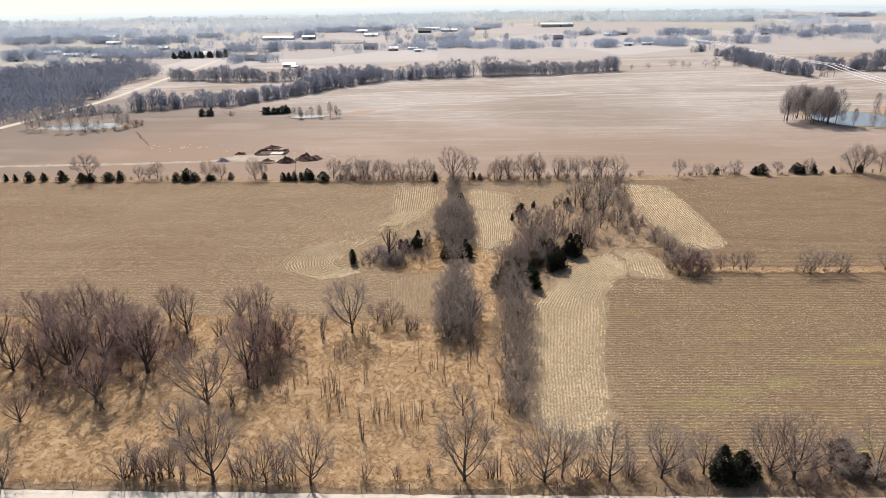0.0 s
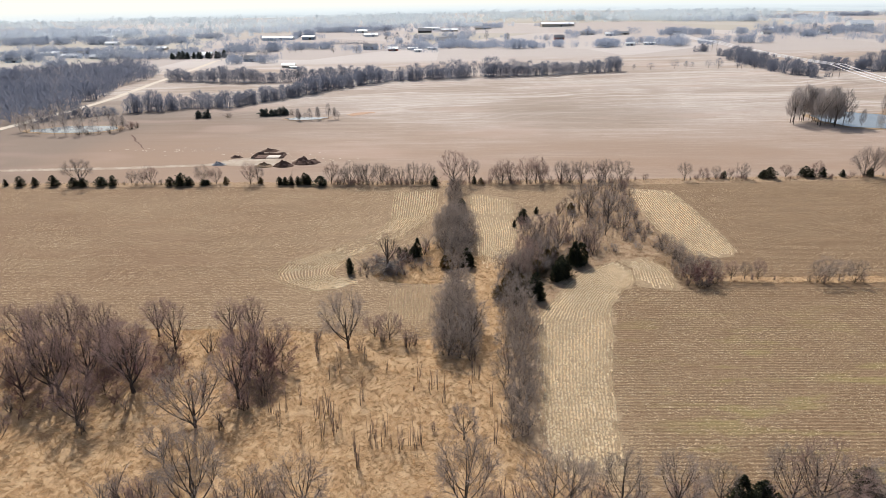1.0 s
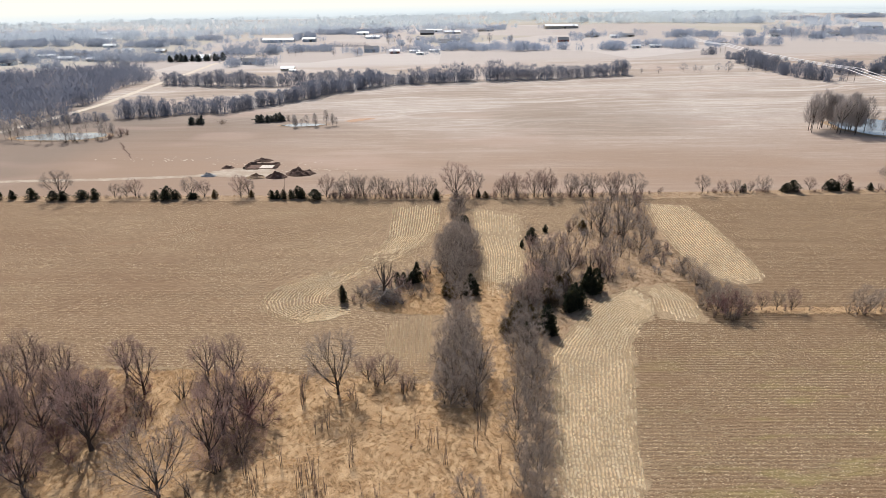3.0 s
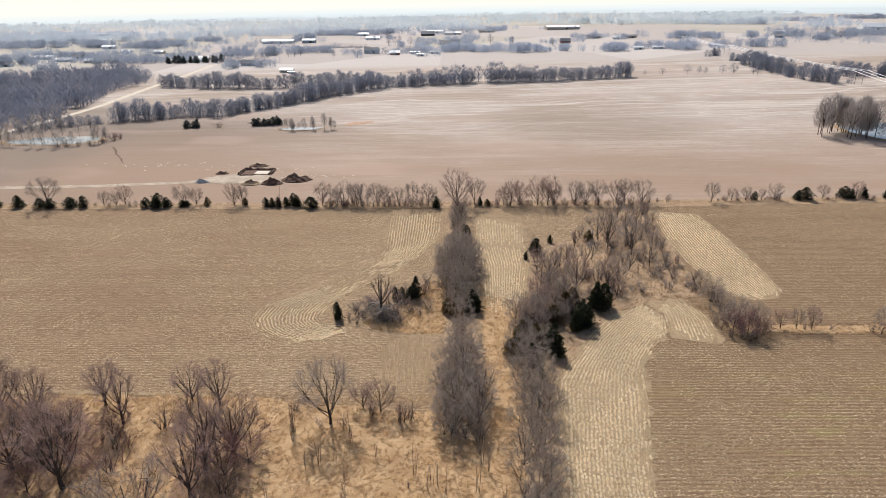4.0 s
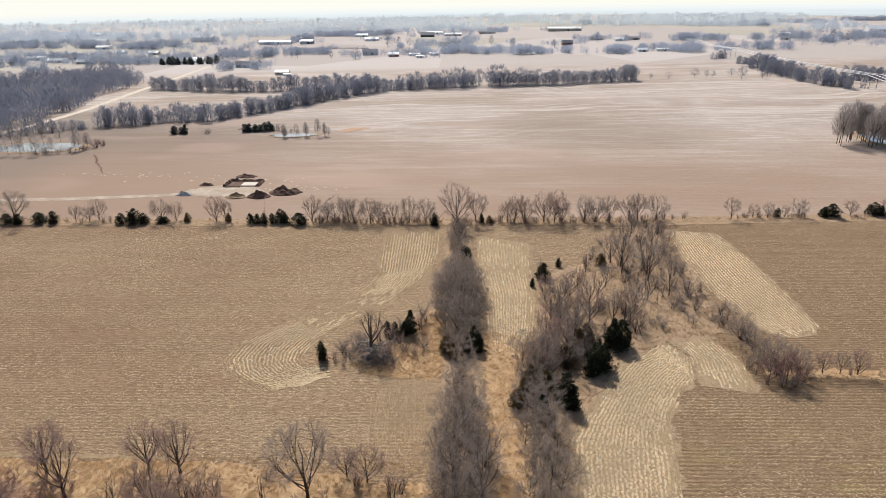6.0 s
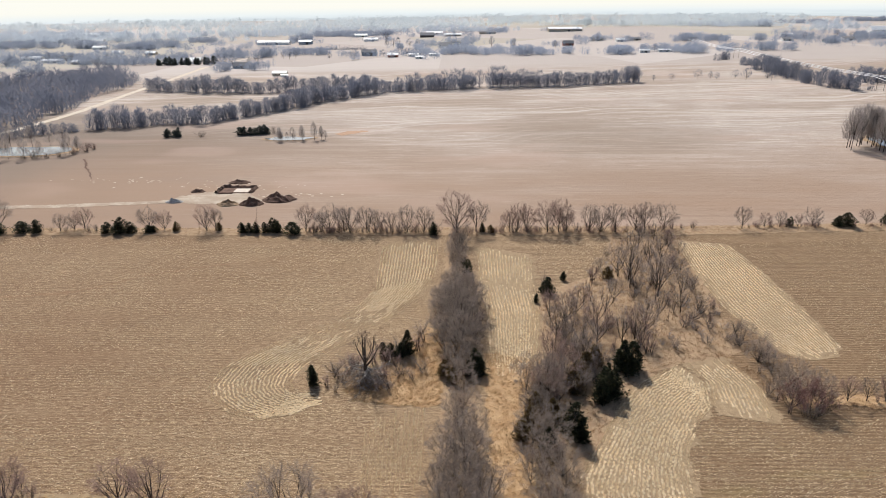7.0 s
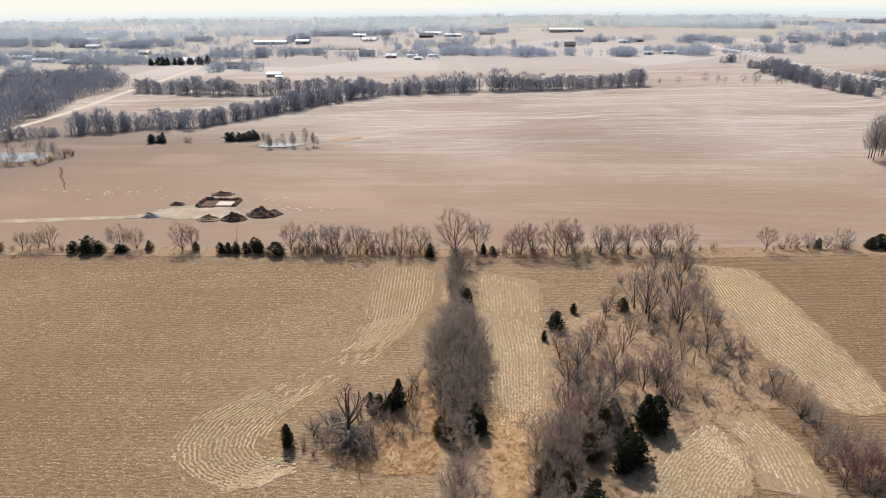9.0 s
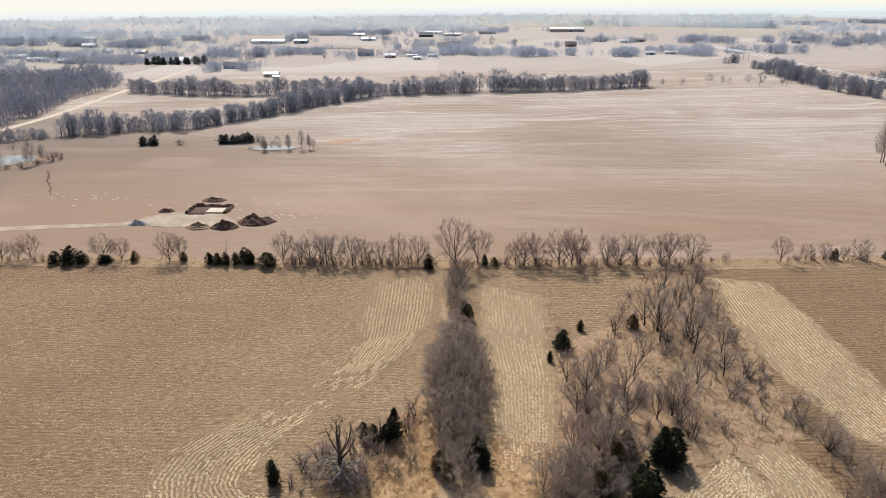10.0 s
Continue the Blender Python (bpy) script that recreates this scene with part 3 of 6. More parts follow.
def cedar(rng, h, w, n=1500, spray=0.42, skirt=0.7):
    """Trunk and sprays of an evergreen: ragged boughs in tiers round one leader and a few lower tops."""
    wood, leaf = Geo(), Geo()
    tops = [(Vector((0, 0, 0)), 1.0, 1.0)]
    for _ in range(rng.randrange(1, 4)):
        an, r = rng.uniform(0, 6.28), w * rng.uniform(0.14, 0.26)
        tops.append((Vector((math.cos(an) * r, math.sin(an) * r, 0)), rng.uniform(0.6, 0.92), rng.uniform(0.5, 0.8)))
    share = sum(k * b for _, k, b in tops)
    for o, tall, broad in tops:
        hh = h * tall
        wood.tube([o * 0.3 + Vector((0, 0, -0.1)), o + Vector((0, 0, hh * 0.5)), o + Vector((0, 0, hh * 0.93))], [0.13 * tall, 0.08, 0.02], 6)
        lump = [(rng.uniform(0, 6.28), rng.uniform(0, 1), rng.uniform(0.15, 1.7)) for _ in range(26)]
        for _ in range(int(n * tall * broad / share)):
            u = rng.random() ** 1.15
            an = rng.uniform(0, 6.28)
            k = 1.0
            for la, lf, ls in lump:
                da = abs((an - la + math.pi) % (2 * math.pi) - math.pi)
                k += (ls - 1) * math.exp(-(da / 0.42) ** 2 - ((u - lf) / 0.09) ** 2) * 1.5
            prof = min(1.0, u / 0.12 * (1 - skirt) + skirt) * (1.0 - u ** 2.3) ** 0.8
            rad = w * 0.5 * broad * (prof * max(0.2, k) * (1 + 0.3 * rng.gauss(0, 0.5)) + 0.03) * rng.uniform(0.35, 1.0) ** 0.5
            p = o + Vector((math.cos(an) * rad, math.sin(an) * rad, 0.05 * hh + u * hh * 0.92))
            d = turned(Vector((math.cos(an), math.sin(an), rng.uniform(0.1, 1.2))).normalized(), rng.uniform(0, 0.6), rng)
            l = spray * rng.uniform(0.6, 1.25)
            leaf.blade(p - d * l * 0.4, d, l, l * 0.45, rng)
            leaf.blade(p - d * l * 0.4, turned(d, 0.5, rng), l * 0.9, l * 0.4, rng)
            leaf.blade(p - d * l * 0.2, turned(d, 0.7, rng), l * 0.7, l * 0.3, rng)
    return wood, leaf


def low_tree(rng, h, n=120, width=0.55):
    """A leafless tree seen from afar: a forked stem and a crown of coarse twigs."""
    wood, fine = Geo(), Geo()
    wood.tube([(0, 0, -0.1), (0, 0, h * 0.35), (rng.uniform(-.3, .3), 0, h * 0.7)], [0.012 * h, 0.009 * h, 0.003 * h], 4)
    for k in range(6):
        d = turned(UP, rng.uniform(0.3, 0.7), rng)
        p = Vector((0, 0, h * rng.uniform(0.2, 0.45)))
        wood.tube([p, p + d * h * 0.25, p + (d + UP * 0.3) * h * 0.42], [0.007 * h, 0.005 * h, 0.0015 * h], 3)
    for _ in range(n):
        f = rng.random()
        an = rng.uniform(0, 6.28)
        rad = h * width * 0.5 * math.sin(math.pi * min(1, 0.22 + f * 0.75)) * rng.uniform(0.2, 1.0) ** 0.6
        p = Vector((math.cos(an) * rad, math.sin(an) * rad, h * (0.22 + 0.72 * f)))
        d = (Vector((math.cos(an) * 0.5, math.sin(an) * 0.5, 0.9)) + Vector((rng.uniform(-.4, .4), rng.uniform(-.4, .4), 0))).normalized()
        fine.blade(p, d, h * rng.uniform(0.12, 0.2), h * 0.009, rng)
    return wood, fine


KINDS = {}


def make_kind(kind, variant):
    """One plant with its parts, standing at the origin."""
    rng = random.Random(f"{kind}{variant}")
    if kind in ("bare_tree", "russet_tree", "hedgerow_tree", "grove_tree", "thin_tree"):
        if kind == "thin_tree":
            w, f = bare_tree(rng, 9.0, low=(0.22, 0.3, 0.16)[variant % 3], limbs=7, subs=6, sprays=7, twigs=5, wide=(0.26, 0.33, 0.29)[variant % 3], mid=0.6, r=0.14, twig_w=0.015)
        elif kind == "russet_tree":
            k = variant % 4
            w, f = bare_tree(rng, 10.0, low=(0.16, 0.24, 0.10, 0.20)[k], limbs=(9, 8, 11, 10)[k], subs=8, sprays=8, twigs=7,
                             wide=(0.36, 0.32, 0.42, 0.38)[k], mid=(0.60, 0.62, 0.57, 0.60)[k], r=0.22, twig_w=0.017)
        elif kind == "bare_tree":
            k = variant % 5
            w, f = bare_tree(rng, 10.0, low=(0.10, 0.20, 0.14, 0.26, 0.06)[k], limbs=(10, 9, 11, 9, 12)[k], subs=8, sprays=8, twigs=8,
                             wide=(0.40, 0.35, 0.45, 0.38, 0.48)[k], mid=(0.58, 0.60, 0.56, 0.62, 0.52)[k], r=0.18, twig_w=0.018)
        else:
            k = variant % 3
            w, f = bare_tree(rng, 7.0, low=0.04, limbs=10, subs=6, sprays=8, twigs=5, wide=(0.46, 0.52, 0.42)[k], mid=(0.50, 0.46, 0.53)[k], r=0.085, lean=0.6, twig_w=0.022)
        ob = new("bare_tree" if kind == "russet_tree" else kind)
        smooth(part("trunk", w, M_BARK, ob))
        part("crown", f, M_TWIG_PURPLE if kind == "grove_tree" else M_TWIG_RUSSET if kind == "russet_tree" else M_TWIG_HEDGE if kind == "hedgerow_tree" else M_TWIG if kind == "thin_tree" else M_TWIG_RED if variant % 3 == 2 else M_TWIG, ob)
    elif kind == "shrub":
        w, f = shrub(rng, 3.2, stems=(9, 13, 7)[variant % 3], spread=(0.55, 0.8, 0.4)[variant % 3])
        ob = new(kind)
        part("stem", w, M_BARK, ob)
        part("crown", f, M_TWIG_RUSSET if variant % 2 else M_TWIG, ob)
    elif kind == "sapling":
        w, f = sapling(rng, 5.0)
        ob = new(kind)
        part("stem", w, M_BARK, ob)
        part("crown", f, M_TWIG_RED, ob)
    elif kind in ("cedar_tree", "bronze_cedar"):
        w, f = cedar(rng, 5.0, (2.6, 3.4, 2.9, 2.2)[variant % 4], 1050)
        ob = new("cedar_tree")
        part("trunk", w, M_BARK, ob)
        part("foliage", f, M_CEDAR if kind == "cedar_tree" else M_CEDAR_BROWN, ob)
    elif kind == "pond_tree":
        w, f = low_tree(rng, 10.0, 460, (0.55, 0.42, 0.7)[variant % 3])
        ob = new("bare_tree")
        part("trunk", w, M_BARK, ob)
        part("crown", f, M_MIDWOOD, ob)
    elif kind == "distant_tree":
        w, f = low_tree(rng, 10.0, 240, (0.55, 0.42, 0.7)[variant % 3])
        ob = new("bare_tree")
        part("trunk", w, M_BARK, ob)
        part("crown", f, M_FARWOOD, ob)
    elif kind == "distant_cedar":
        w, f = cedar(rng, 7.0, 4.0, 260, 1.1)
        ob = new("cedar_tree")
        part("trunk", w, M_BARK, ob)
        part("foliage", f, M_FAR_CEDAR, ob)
    return ob


HEIGHT = {"russet_tree": 10.0, "pond_tree": 10.0, "grove_tree": 7.0, "thin_tree": 9.0, "bare_tree": 10.0, "hedgerow_tree": 7.0, "shrub": 3.2, "sapling": 5.0, "cedar_tree": 5.0, "bronze_cedar": 5.0, "distant_tree": 10.0, "distant_cedar": 7.0}
VARIANTS = {"russet_tree": 4, "pond_tree": 4, "grove_tree": 3, "thin_tree": 3, "bare_tree": 6, "hedgerow_tree": 6, "shrub": 6, "sapling": 4, "cedar_tree": 7, "bronze_cedar": 2, "distant_tree": 6, "distant_cedar": 3}
WORDS = {
    "russet_tree": "leafless russet-brown tree with dark spreading limbs",
    "pond_tree": "leafless brown-grey tree beside a farm pond",
    "grove_tree": "leafless purplish-red dense young tree in the grove",
    "thin_tree": "slender leafless tree with sparse upright limbs",
    "bare_tree": "leafless grey-brown deciduous tree with spreading fine twigs",
    "hedgerow_tree": "leafless greyish hedgerow tree with dense upright twigs",
    "shrub": "leafless brown multi-stemmed bush in dry grass",
    "sapling": "slim leafless young tree standing in dry grass",
    "cedar_tree": "dense dark green cedar tree with rounded cone shape",
    "bronze_cedar": "small bronze-brown winter cedar tree on the verge",
    "distant_tree": "leafless grey tree in a far field treeline",
    "distant_cedar": "dark evergreen cedar tree on distant farmland",
}
rnd = random.Random(5)


def plant(kind, x, y, h, group="", wide=1.0, label=""):
    """A plant of height h at (x, y)."""
    y = near_y(y)
    v = rnd.randrange(VARIANTS[kind])
    s = h / HEIGHT[kind]
    m = Matrix.Translation((x, y, drop(x, y))) @ Matrix.Rotation(rnd.uniform(0, 6.28), 4, 'Z')
    key = (kind, v)
    if key in KINDS:
        p = KINDS[key]
        ob = copy_thing(p, m @ Matrix.Diagonal((s * wide / p.scale[0], s * wide / p.scale[1], s / p.scale[2], 1)))
    else:
        ob = KINDS[key] = make_kind(kind, v)
        ob.matrix_basis = m @ Matrix.Diagonal((s * wide, s * wide, s, 1))
    return tagged(ob, label or WORDS[kind], "bush" if kind == "shrub" else "tree", group)


def brush_stuff(name, spots, mat, label):
    """Many low bushes that nobody could count, joined."""
    rng = random.Random(name)
    g = Geo()
    for x, y, h, wide in spots:
        for piece in shrub(rng, h, stems=6, spread=0.7, sprays=6, twigs=4, twig_w=0.026):
            b = len(g.v)
            g.v += [(x + px * wide, near_y(y) + py * wide, pz) for px, py, pz in piece.v]
            g.f += [tuple(b + i for i in f) for f in piece.f]
    return tagged(new(name, g.mesh(name, mat)), label, "brushwood", kind="stuff")


# western grove in the meadow
for x, y, h in ((-70.3, 89.3, 9), (-65.2, 88.5, 9), (-60.6, 88.5, 12), (-59.0, 88.0, 11), (-52.2, 80.8, 9), (-55.5, 96.4, 9.5), (-47.9, 88.6, 12.5),
                (-51.3, 105.5, 8), (-46.5, 101.3, 9), (-59.1, 101.3, 9), (-66.1, 104.4, 9.5), (-35.2, 80.3, 11), (-31.1, 87.0, 10.5), (-38.6, 106.7, 7),
                (-34.0, 105.6, 8), (-31.1, 92.0, 10), (-60.8, 76.2, 5.5), (-36.7, 73.2, 6), (-70.6, 99.2, 10.5), (-75.8, 95.2, 11), (-63.0, 96.0, 12),
                (-56.5, 92.0, 10), (-50.0, 94.0, 10), (-28.6, 95.5, 9), (-33.5, 97.5, 9), (-83, 92, 11), (-88, 99, 11), (-79, 84, 8), (-92, 87, 10), (-99, 95, 11),
                (-69, 78, 7), (-78, 75, 7)):
    plant("russet_tree" if x < -40 or y > 86 else "bare_tree", x, y, h, "grove trees")
for x, y, h in ((-40.3, 100.3, 4), (-57, 97.5, 4.5), (-54.5, 99.5, 4), (-72, 86, 3.5), (-69, 92, 3.5), (-29.5, 84.5, 4), (-27.5, 88.0, 4), (-53, 83.5, 4), (-50.5, 79, 3.5),
                (-45, 96, 3.5), (-43.5, 91.5, 3.5), (-31.5, 80.0, 4), (-38, 91, 3), (-64, 84, 3), (-74, 81, 3), (-80, 89, 4), (-30, 101, 4), (-62, 101, 4), (-47, 84, 2.5)):
    plant("shrub", x, y, h, "grove bushes")
low = []
while len(low) < 44:
    x, y = rnd.uniform(-100, -27), rnd.uniform(78, 104)
    if y > 80 + (x + 60) * 0.1:
        low.append((x, y, rnd.uniform(1.4, 3.2), 1.25))
brush_stuff("grove_brush", low, M_TWIG_PURPLE, "low reddish brushwood under the grove")
for x, y, h in ((-56, 97.5, 5.5), (-54, 96.5, 6), (-58, 98, 5), (-28.5, 91, 6.8), (-62, 91, 6), (-66, 94, 6), (-71, 96, 6), (-47, 99, 4.5), (-49.5, 91, 5),
                (-53, 82.5, 5.5), (-63.5, 86.5, 5), (-75, 90, 6), (-81, 95, 6), (-52, 88, 5)):
    plant("grove_tree", x, y, h, "grove trees")
for x, y, h in ((-54, 98, 5), (-50, 95.5, 5), (-53, 100.5, 5.5), (-47, 94.5, 4), (-55.5, 93.5, 4.2),
                (-30, 94, 5.6), (-26, 94.5, 5), (-31, 96.5, 5), (-27, 98.5, 4.8),
                (-63, 98, 5.2), (-44, 91, 4.0)):
    plant("grove_tree", x, plan_y(y), h, "grove trees", 1.15)
# trees along the road
for x, y, h in ((-28.8, 64.2, 11.5), (-16.5, 64.0, 9), (2.7, 64.8, 10.4), (12.7, 64.6, 9.0), (15.0, 65.0, 8), (20.8, 64.6, 8.5), (27.5, 65.2, 8.5), (44.0, 65.0, 9.5), (41.5, 66.0, 8),
                (54.1, 65.0, 8), (-22.2, 64.2, 6.5), (-55.2, 63.9, 7), (33, 66, 6), (49, 66, 6.5), (60, 66, 8)):
    plant("bare_tree", x, y, h, "roadside trees")
for x, y, h in ((-40.4, 65.2, 5), (-39.1, 65.8, 5), (-37.5, 65, 5.5), (-36.0, 64.8, 5), (-34.5, 65.5, 5), (-33, 64.8, 4), (-25.7, 65.0, 5), (-24.0, 64.8, 5), (-20.5, 64.8, 5),
                (-19.2, 64.9, 4), (-5.9, 64.9, 3), (-9.9, 65, 2.5), (-2.0, 65.5, 3), (6.0, 65.3, 3.5), (9.5, 65.5, 4), (17.5, 65.5, 4), (23.5, 65.6, 4), (30.0, 65.6, 4), (38, 66, 4.5), (46.8, 66, 4), (51, 66.3, 4)):
    plant("shrub", x, y, h, "roadside bushes")
for x, y, h in ((34.8, 65.2, 5.2), (37.4, 65.4, 4.4), (36.2, 64.4, 3.6), (39.0, 65.0, 2.8), (50.8, 67.6, 4.2), (53, 66.2, 3.2)):
    plant("cedar_tree", x, y, h, "roadside cedars", 1.2)
for x, y, h in ((7.1, 65.3, 6), (-31, 65.2, 5.5), (-26.8, 65.3, 5), (-21.3, 65.6, 5.5)):
    plant("sapling", x, y, h, "roadside saplings")
brush_stuff("roadside_brush", [(rnd.uniform(14, 62), rnd.uniform(63.6, 67.4), rnd.uniform(1.0, 2.6), 1.4) for _ in range(44)], M_TWIG_RED, "low tangled brushwood along the road")
# saplings in the meadow
for x, y in ((-19.9, 77), (-18.4, 82.2), (-17.5, 81.4), (-16.9, 82.8), (-15.2, 79), (-14.6, 80.2), (-16, 77.6), (-11.4, 72), (-11.0, 74), (-9.5, 75.6), (-8.8, 76.5), (-10.3, 77.6), (-7.2, 77.4), (-4.2, 74.3),
             (-6.6, 74.9), (-5.2, 76), (-3.4, 76.6), (-1.7, 89), (-4.5, 90), (-0.7, 86), (3.8, 88), (-25, 83.5), (-23.3, 83), (-12.2, 85), (-21.6, 84.5), (-24.2, 80.5), (-8, 80), (-12.9, 88), (-9, 93), (-17.5, 92),
             (5.5, 92), (7.2, 85), (8.0, 80), (7.5, 76.5), (6.4, 72), (-14, 97), (-20.5, 96.5), (-22, 99)):
    for _ in range(rnd.choice((1, 2, 2, 3))):
        plant("sapling", x + rnd.uniform(-0.8, 0.8), y + 0.4 + rnd.uniform(-0.9, 0.9), rnd.uniform(2.6, 5.4), "meadow saplings", 0.9)
for x, y, h in ((2.7, 77.8, 5.5), (-16.7, 101.4, 10.8), (-9.8, 104.2, 5.5), (-12.5, 105.2, 4.5)):
    plant("bare_tree", x, y, h, "meadow trees")
for x, y, h in ((-6.5, 101.8, 3.6), (-5.2, 102.5, 3), (-14.5, 100.4, 2.4), (-17.8, 100.5, 2), (-11, 103.5, 2.6), (-4.8, 89, 1.2), (2.0, 84, 1.5), (-1.5, 79.5, 1.6), (4.2, 79, 1.8), (-22.5, 104.5, 2)):
    plant("shrub", x, y, h, "meadow bushes")

# central hedgerow: a teardrop, a broad dome and a low tail, with thin waists between
def hedgerow_half(y):
    """Half width and height of the hedgerow along its length."""
    if y < 132:
        u = (y - 97) / 35
        return 3.9 * max(0.0, math.sin(math.pi * min(1.0, 0.22 + 0.78 * u))) ** 0.6 + 1.0 * (1 - u), 6.6 - 1.6 * u
    if y < 171:
        u = (y - 132) / 39
        return 1.2 + 4.2 * math.sin(math.pi * u) ** 0.8, 4.2 + 3.4 * math.sin(math.pi * u) ** 0.7
    u = min(1.0, (y - 171) / 27)
    return 2.0 + 1.2 * math.sin(math.pi * u), 3.4 + 1.6 * u


y = 98.5
while y < 196:
    half, tall = hedgerow_half(y)
    count = 1 + int(half / 1.3)
    for i in range(count):
        off = 0.0 if count == 1 else -1.0 + 2.0 * i / (count - 1)
        x = 2.2 + off * max(0.3, half - 1.9) + rnd.uniform(-0.45, 0.45)
        kind = "hedgerow_tree" if rnd.random() < (0.92 if abs(off) < 0.5 else 0.7) else "shrub"
        h = tall * (rnd.uniform(0.72, 1.2) if kind == "hedgerow_tree" else rnd.uniform(0.4, 0.6)) * (1.0 - 0.22 * abs(off))
        plant(kind, x, y + rnd.uniform(-1.0, 1.0), h, "central hedgerow", 1.0 if kind == "hedgerow_tree" else 1.3)
    y += 2.7
for x, y, h in ((4.4, 101.5, 7.8), (1.0, 104.5, 7.4), (5.2, 107.0, 6.8), (2.6, 113.0, 7.2), (0.6, 99.0, 5.8), (2.8, 147.0, 8.6), (0.6, 154.0, 8.2), (4.0, 158.5, 7.6), (2.4, 185, 6.6), (3.4, 192, 6.4)):
    plant("thin_tree", x, y, h, "central hedgerow", 1.25)
for x, y, h in ((4.6, 136.4, 4.4), (5.4, 135.4, 3.4), (3.6, 135.2, 3.0), (4.4, 175.2, 3.4), (3.8, 177.6, 2.8)):
    plant("cedar_tree", x, y, h, "hedgerow cedars")
for x, y, h in ((-0.2, 135, 3.2), (1.0, 133, 3)):
    plant("bronze_cedar", x, y, h, "hedgerow cedars")
for x, y, h in ((2.1, 200.3, 11.3), (7.2, 201.9, 8.0)):
    plant("bare_tree", x, y, h, "boundary hedge trees")

# second hedgerow, from the meadow to the thicket
y = 78.0
while y < 134:
    c0 = 10.4 + (y - 78) * 0.075
    k = 1.0 if y > 84 else 0.75
    for off in (-1.5, 0.2, 1.6):
        kind = "hedgerow_tree" if rnd.random() < 0.7 else "shrub"
        h = rnd.uniform(4.4, 6.2) if kind == "hedgerow_tree" else rnd.uniform(2.6, 4.0)
        plant(kind, c0 + off * k + rnd.uniform(-0.7, 0.7), y + rnd.uniform(-0.9, 0.9), h * k, "second hedgerow", 0.95)
    y += 3.1
# thicket
for x, y, h in ((38.8, 171.3, 9.5), (42.8, 163.8, 9), (38.2, 167.8, 9), (26.6, 145.9, 7.5), (19.5, 147.0, 6.5), (36.0, 149.5, 6.5), (33.4, 146.8, 6.5), (21.1, 139.2, 6), (24.8, 156.6, 6),
                (22, 152, 6.5), (19.5, 155, 5.5), (23.5, 143, 6.5), (18.6, 134, 6.5), (19.5, 130, 6.5), (15.5, 128, 6.5), (17.5, 138.5, 6.5), (16.6, 132, 6.0), (22.5, 138, 6.5)):
    plant("bare_tree" if y < 158 else "thin_tree", x, y, h, "thicket trees")
for x, y, h in ((44.5, 171, 7), (45.5, 180, 7.5), (47.5, 173, 6), (47.5, 164, 6), (50, 186, 6), (46, 190, 6.5), (51.5, 196, 5), (31, 146, 6), (28, 152, 6.5), (30.5, 157, 6), (45, 157, 6), (40, 155, 6), (43.5, 167.5, 8.5), (37, 173.5, 8),
                (33, 161, 5.5), (48, 179, 7), (43, 185, 7), (41, 178, 6.5), (27, 160, 5)):
    plant("thin_tree", x, y, h, "thicket trees", 1.1)
for _ in range(26):
    f, g = rnd.random() ** 2.4, rnd.random()
    y = 128 + f * 60
    lo = 15.5 + max(0, y - 128) * 0.08 + max(0, y - 165) * 0.75
    hi = 19 + max(0, y - 128) * 1.1 if y < 146 else 49
    hi = min(hi, 50 + max(0, y - 180) * 0.3)
    x = lo + (hi - lo) * g
    plant(rnd.choice(("shrub", "shrub", "hedgerow_tree", "sapling")), x, y, rnd.uniform(2.0, 4.6), "thicket undergrowth")
for _ in range(44):
    y = rnd.uniform(127, 152)
    x = rnd.uniform(15.5 + (y - 128) * 0.09, 18 + (y - 127) * 0.8 if y < 146 else 36)
    plant(rnd.choice(("shrub", "shrub", "sapling")), x, y, rnd.uniform(1.6, 3.6), "thicket undergrowth", 1.2)
for _ in range(26):
    y = rnd.uniform(150, 192)
    x = rnd.uniform(20 + max(0, y - 163) * 0.75, 51)
    plant(rnd.choice(("sapling", "sapling", "shrub")), x, y, rnd.uniform(1.2, 4.2), "thicket undergrowth")
for x, y, h in ((28.8, 139.4, 5.6), (30.3, 139.6, 5.2), (29.2, 138.0, 4.2), (24.4, 131.6, 5.2), (25.8, 132.6, 4.6), (23.4, 130.4, 4.2), (25.2, 134.4, 4.4), (18.0, 122.4, 5.6), (18.7, 121.0, 4.2), (14.0, 119.6, 3.6), (24.9, 174.6, 2.2), (17.8, 164, 2)):
    plant("cedar_tree", x, plan_y(y), h, "thicket cedars", 1.1)
for x, y, h in ((34.4, 172.2, 3.0), (21.0, 133.6, 4.0), (19.6, 131, 3.8), (22.6, 136, 4.2), (24.4, 138.2, 4.0), (15.4, 124, 3.8), (12.0, 122.5, 3.6), (10.4, 119.5, 3.4), (13.2, 126, 3.4)):
    plant("bronze_cedar", x, y, h, "thicket cedars", 1.2)
low = []
for _ in range(80):
    y = rnd.uniform(142, 192)
    low.append((rnd.uniform(22 + max(0, y - 163) * 0.75, 52), y, rnd.uniform(0.6, 1.6), 1.6))
brush_stuff("thicket_brush", low, M_MIDWOOD, "low grey brushwood on the thicket floor")
plant("cedar_tree", 20.6, 165.4, 3.6, "thicket cedars", 1.45)
for _ in range(26):
    y = rnd.uniform(143, 182)
    plant("shrub", rnd.uniform(38 + max(0, y - 172) * 0.5, 52), y, rnd.uniform(1.0, 2.6), "thicket undergrowth", 1.25, "low leafless russet bush on the thicket floor")
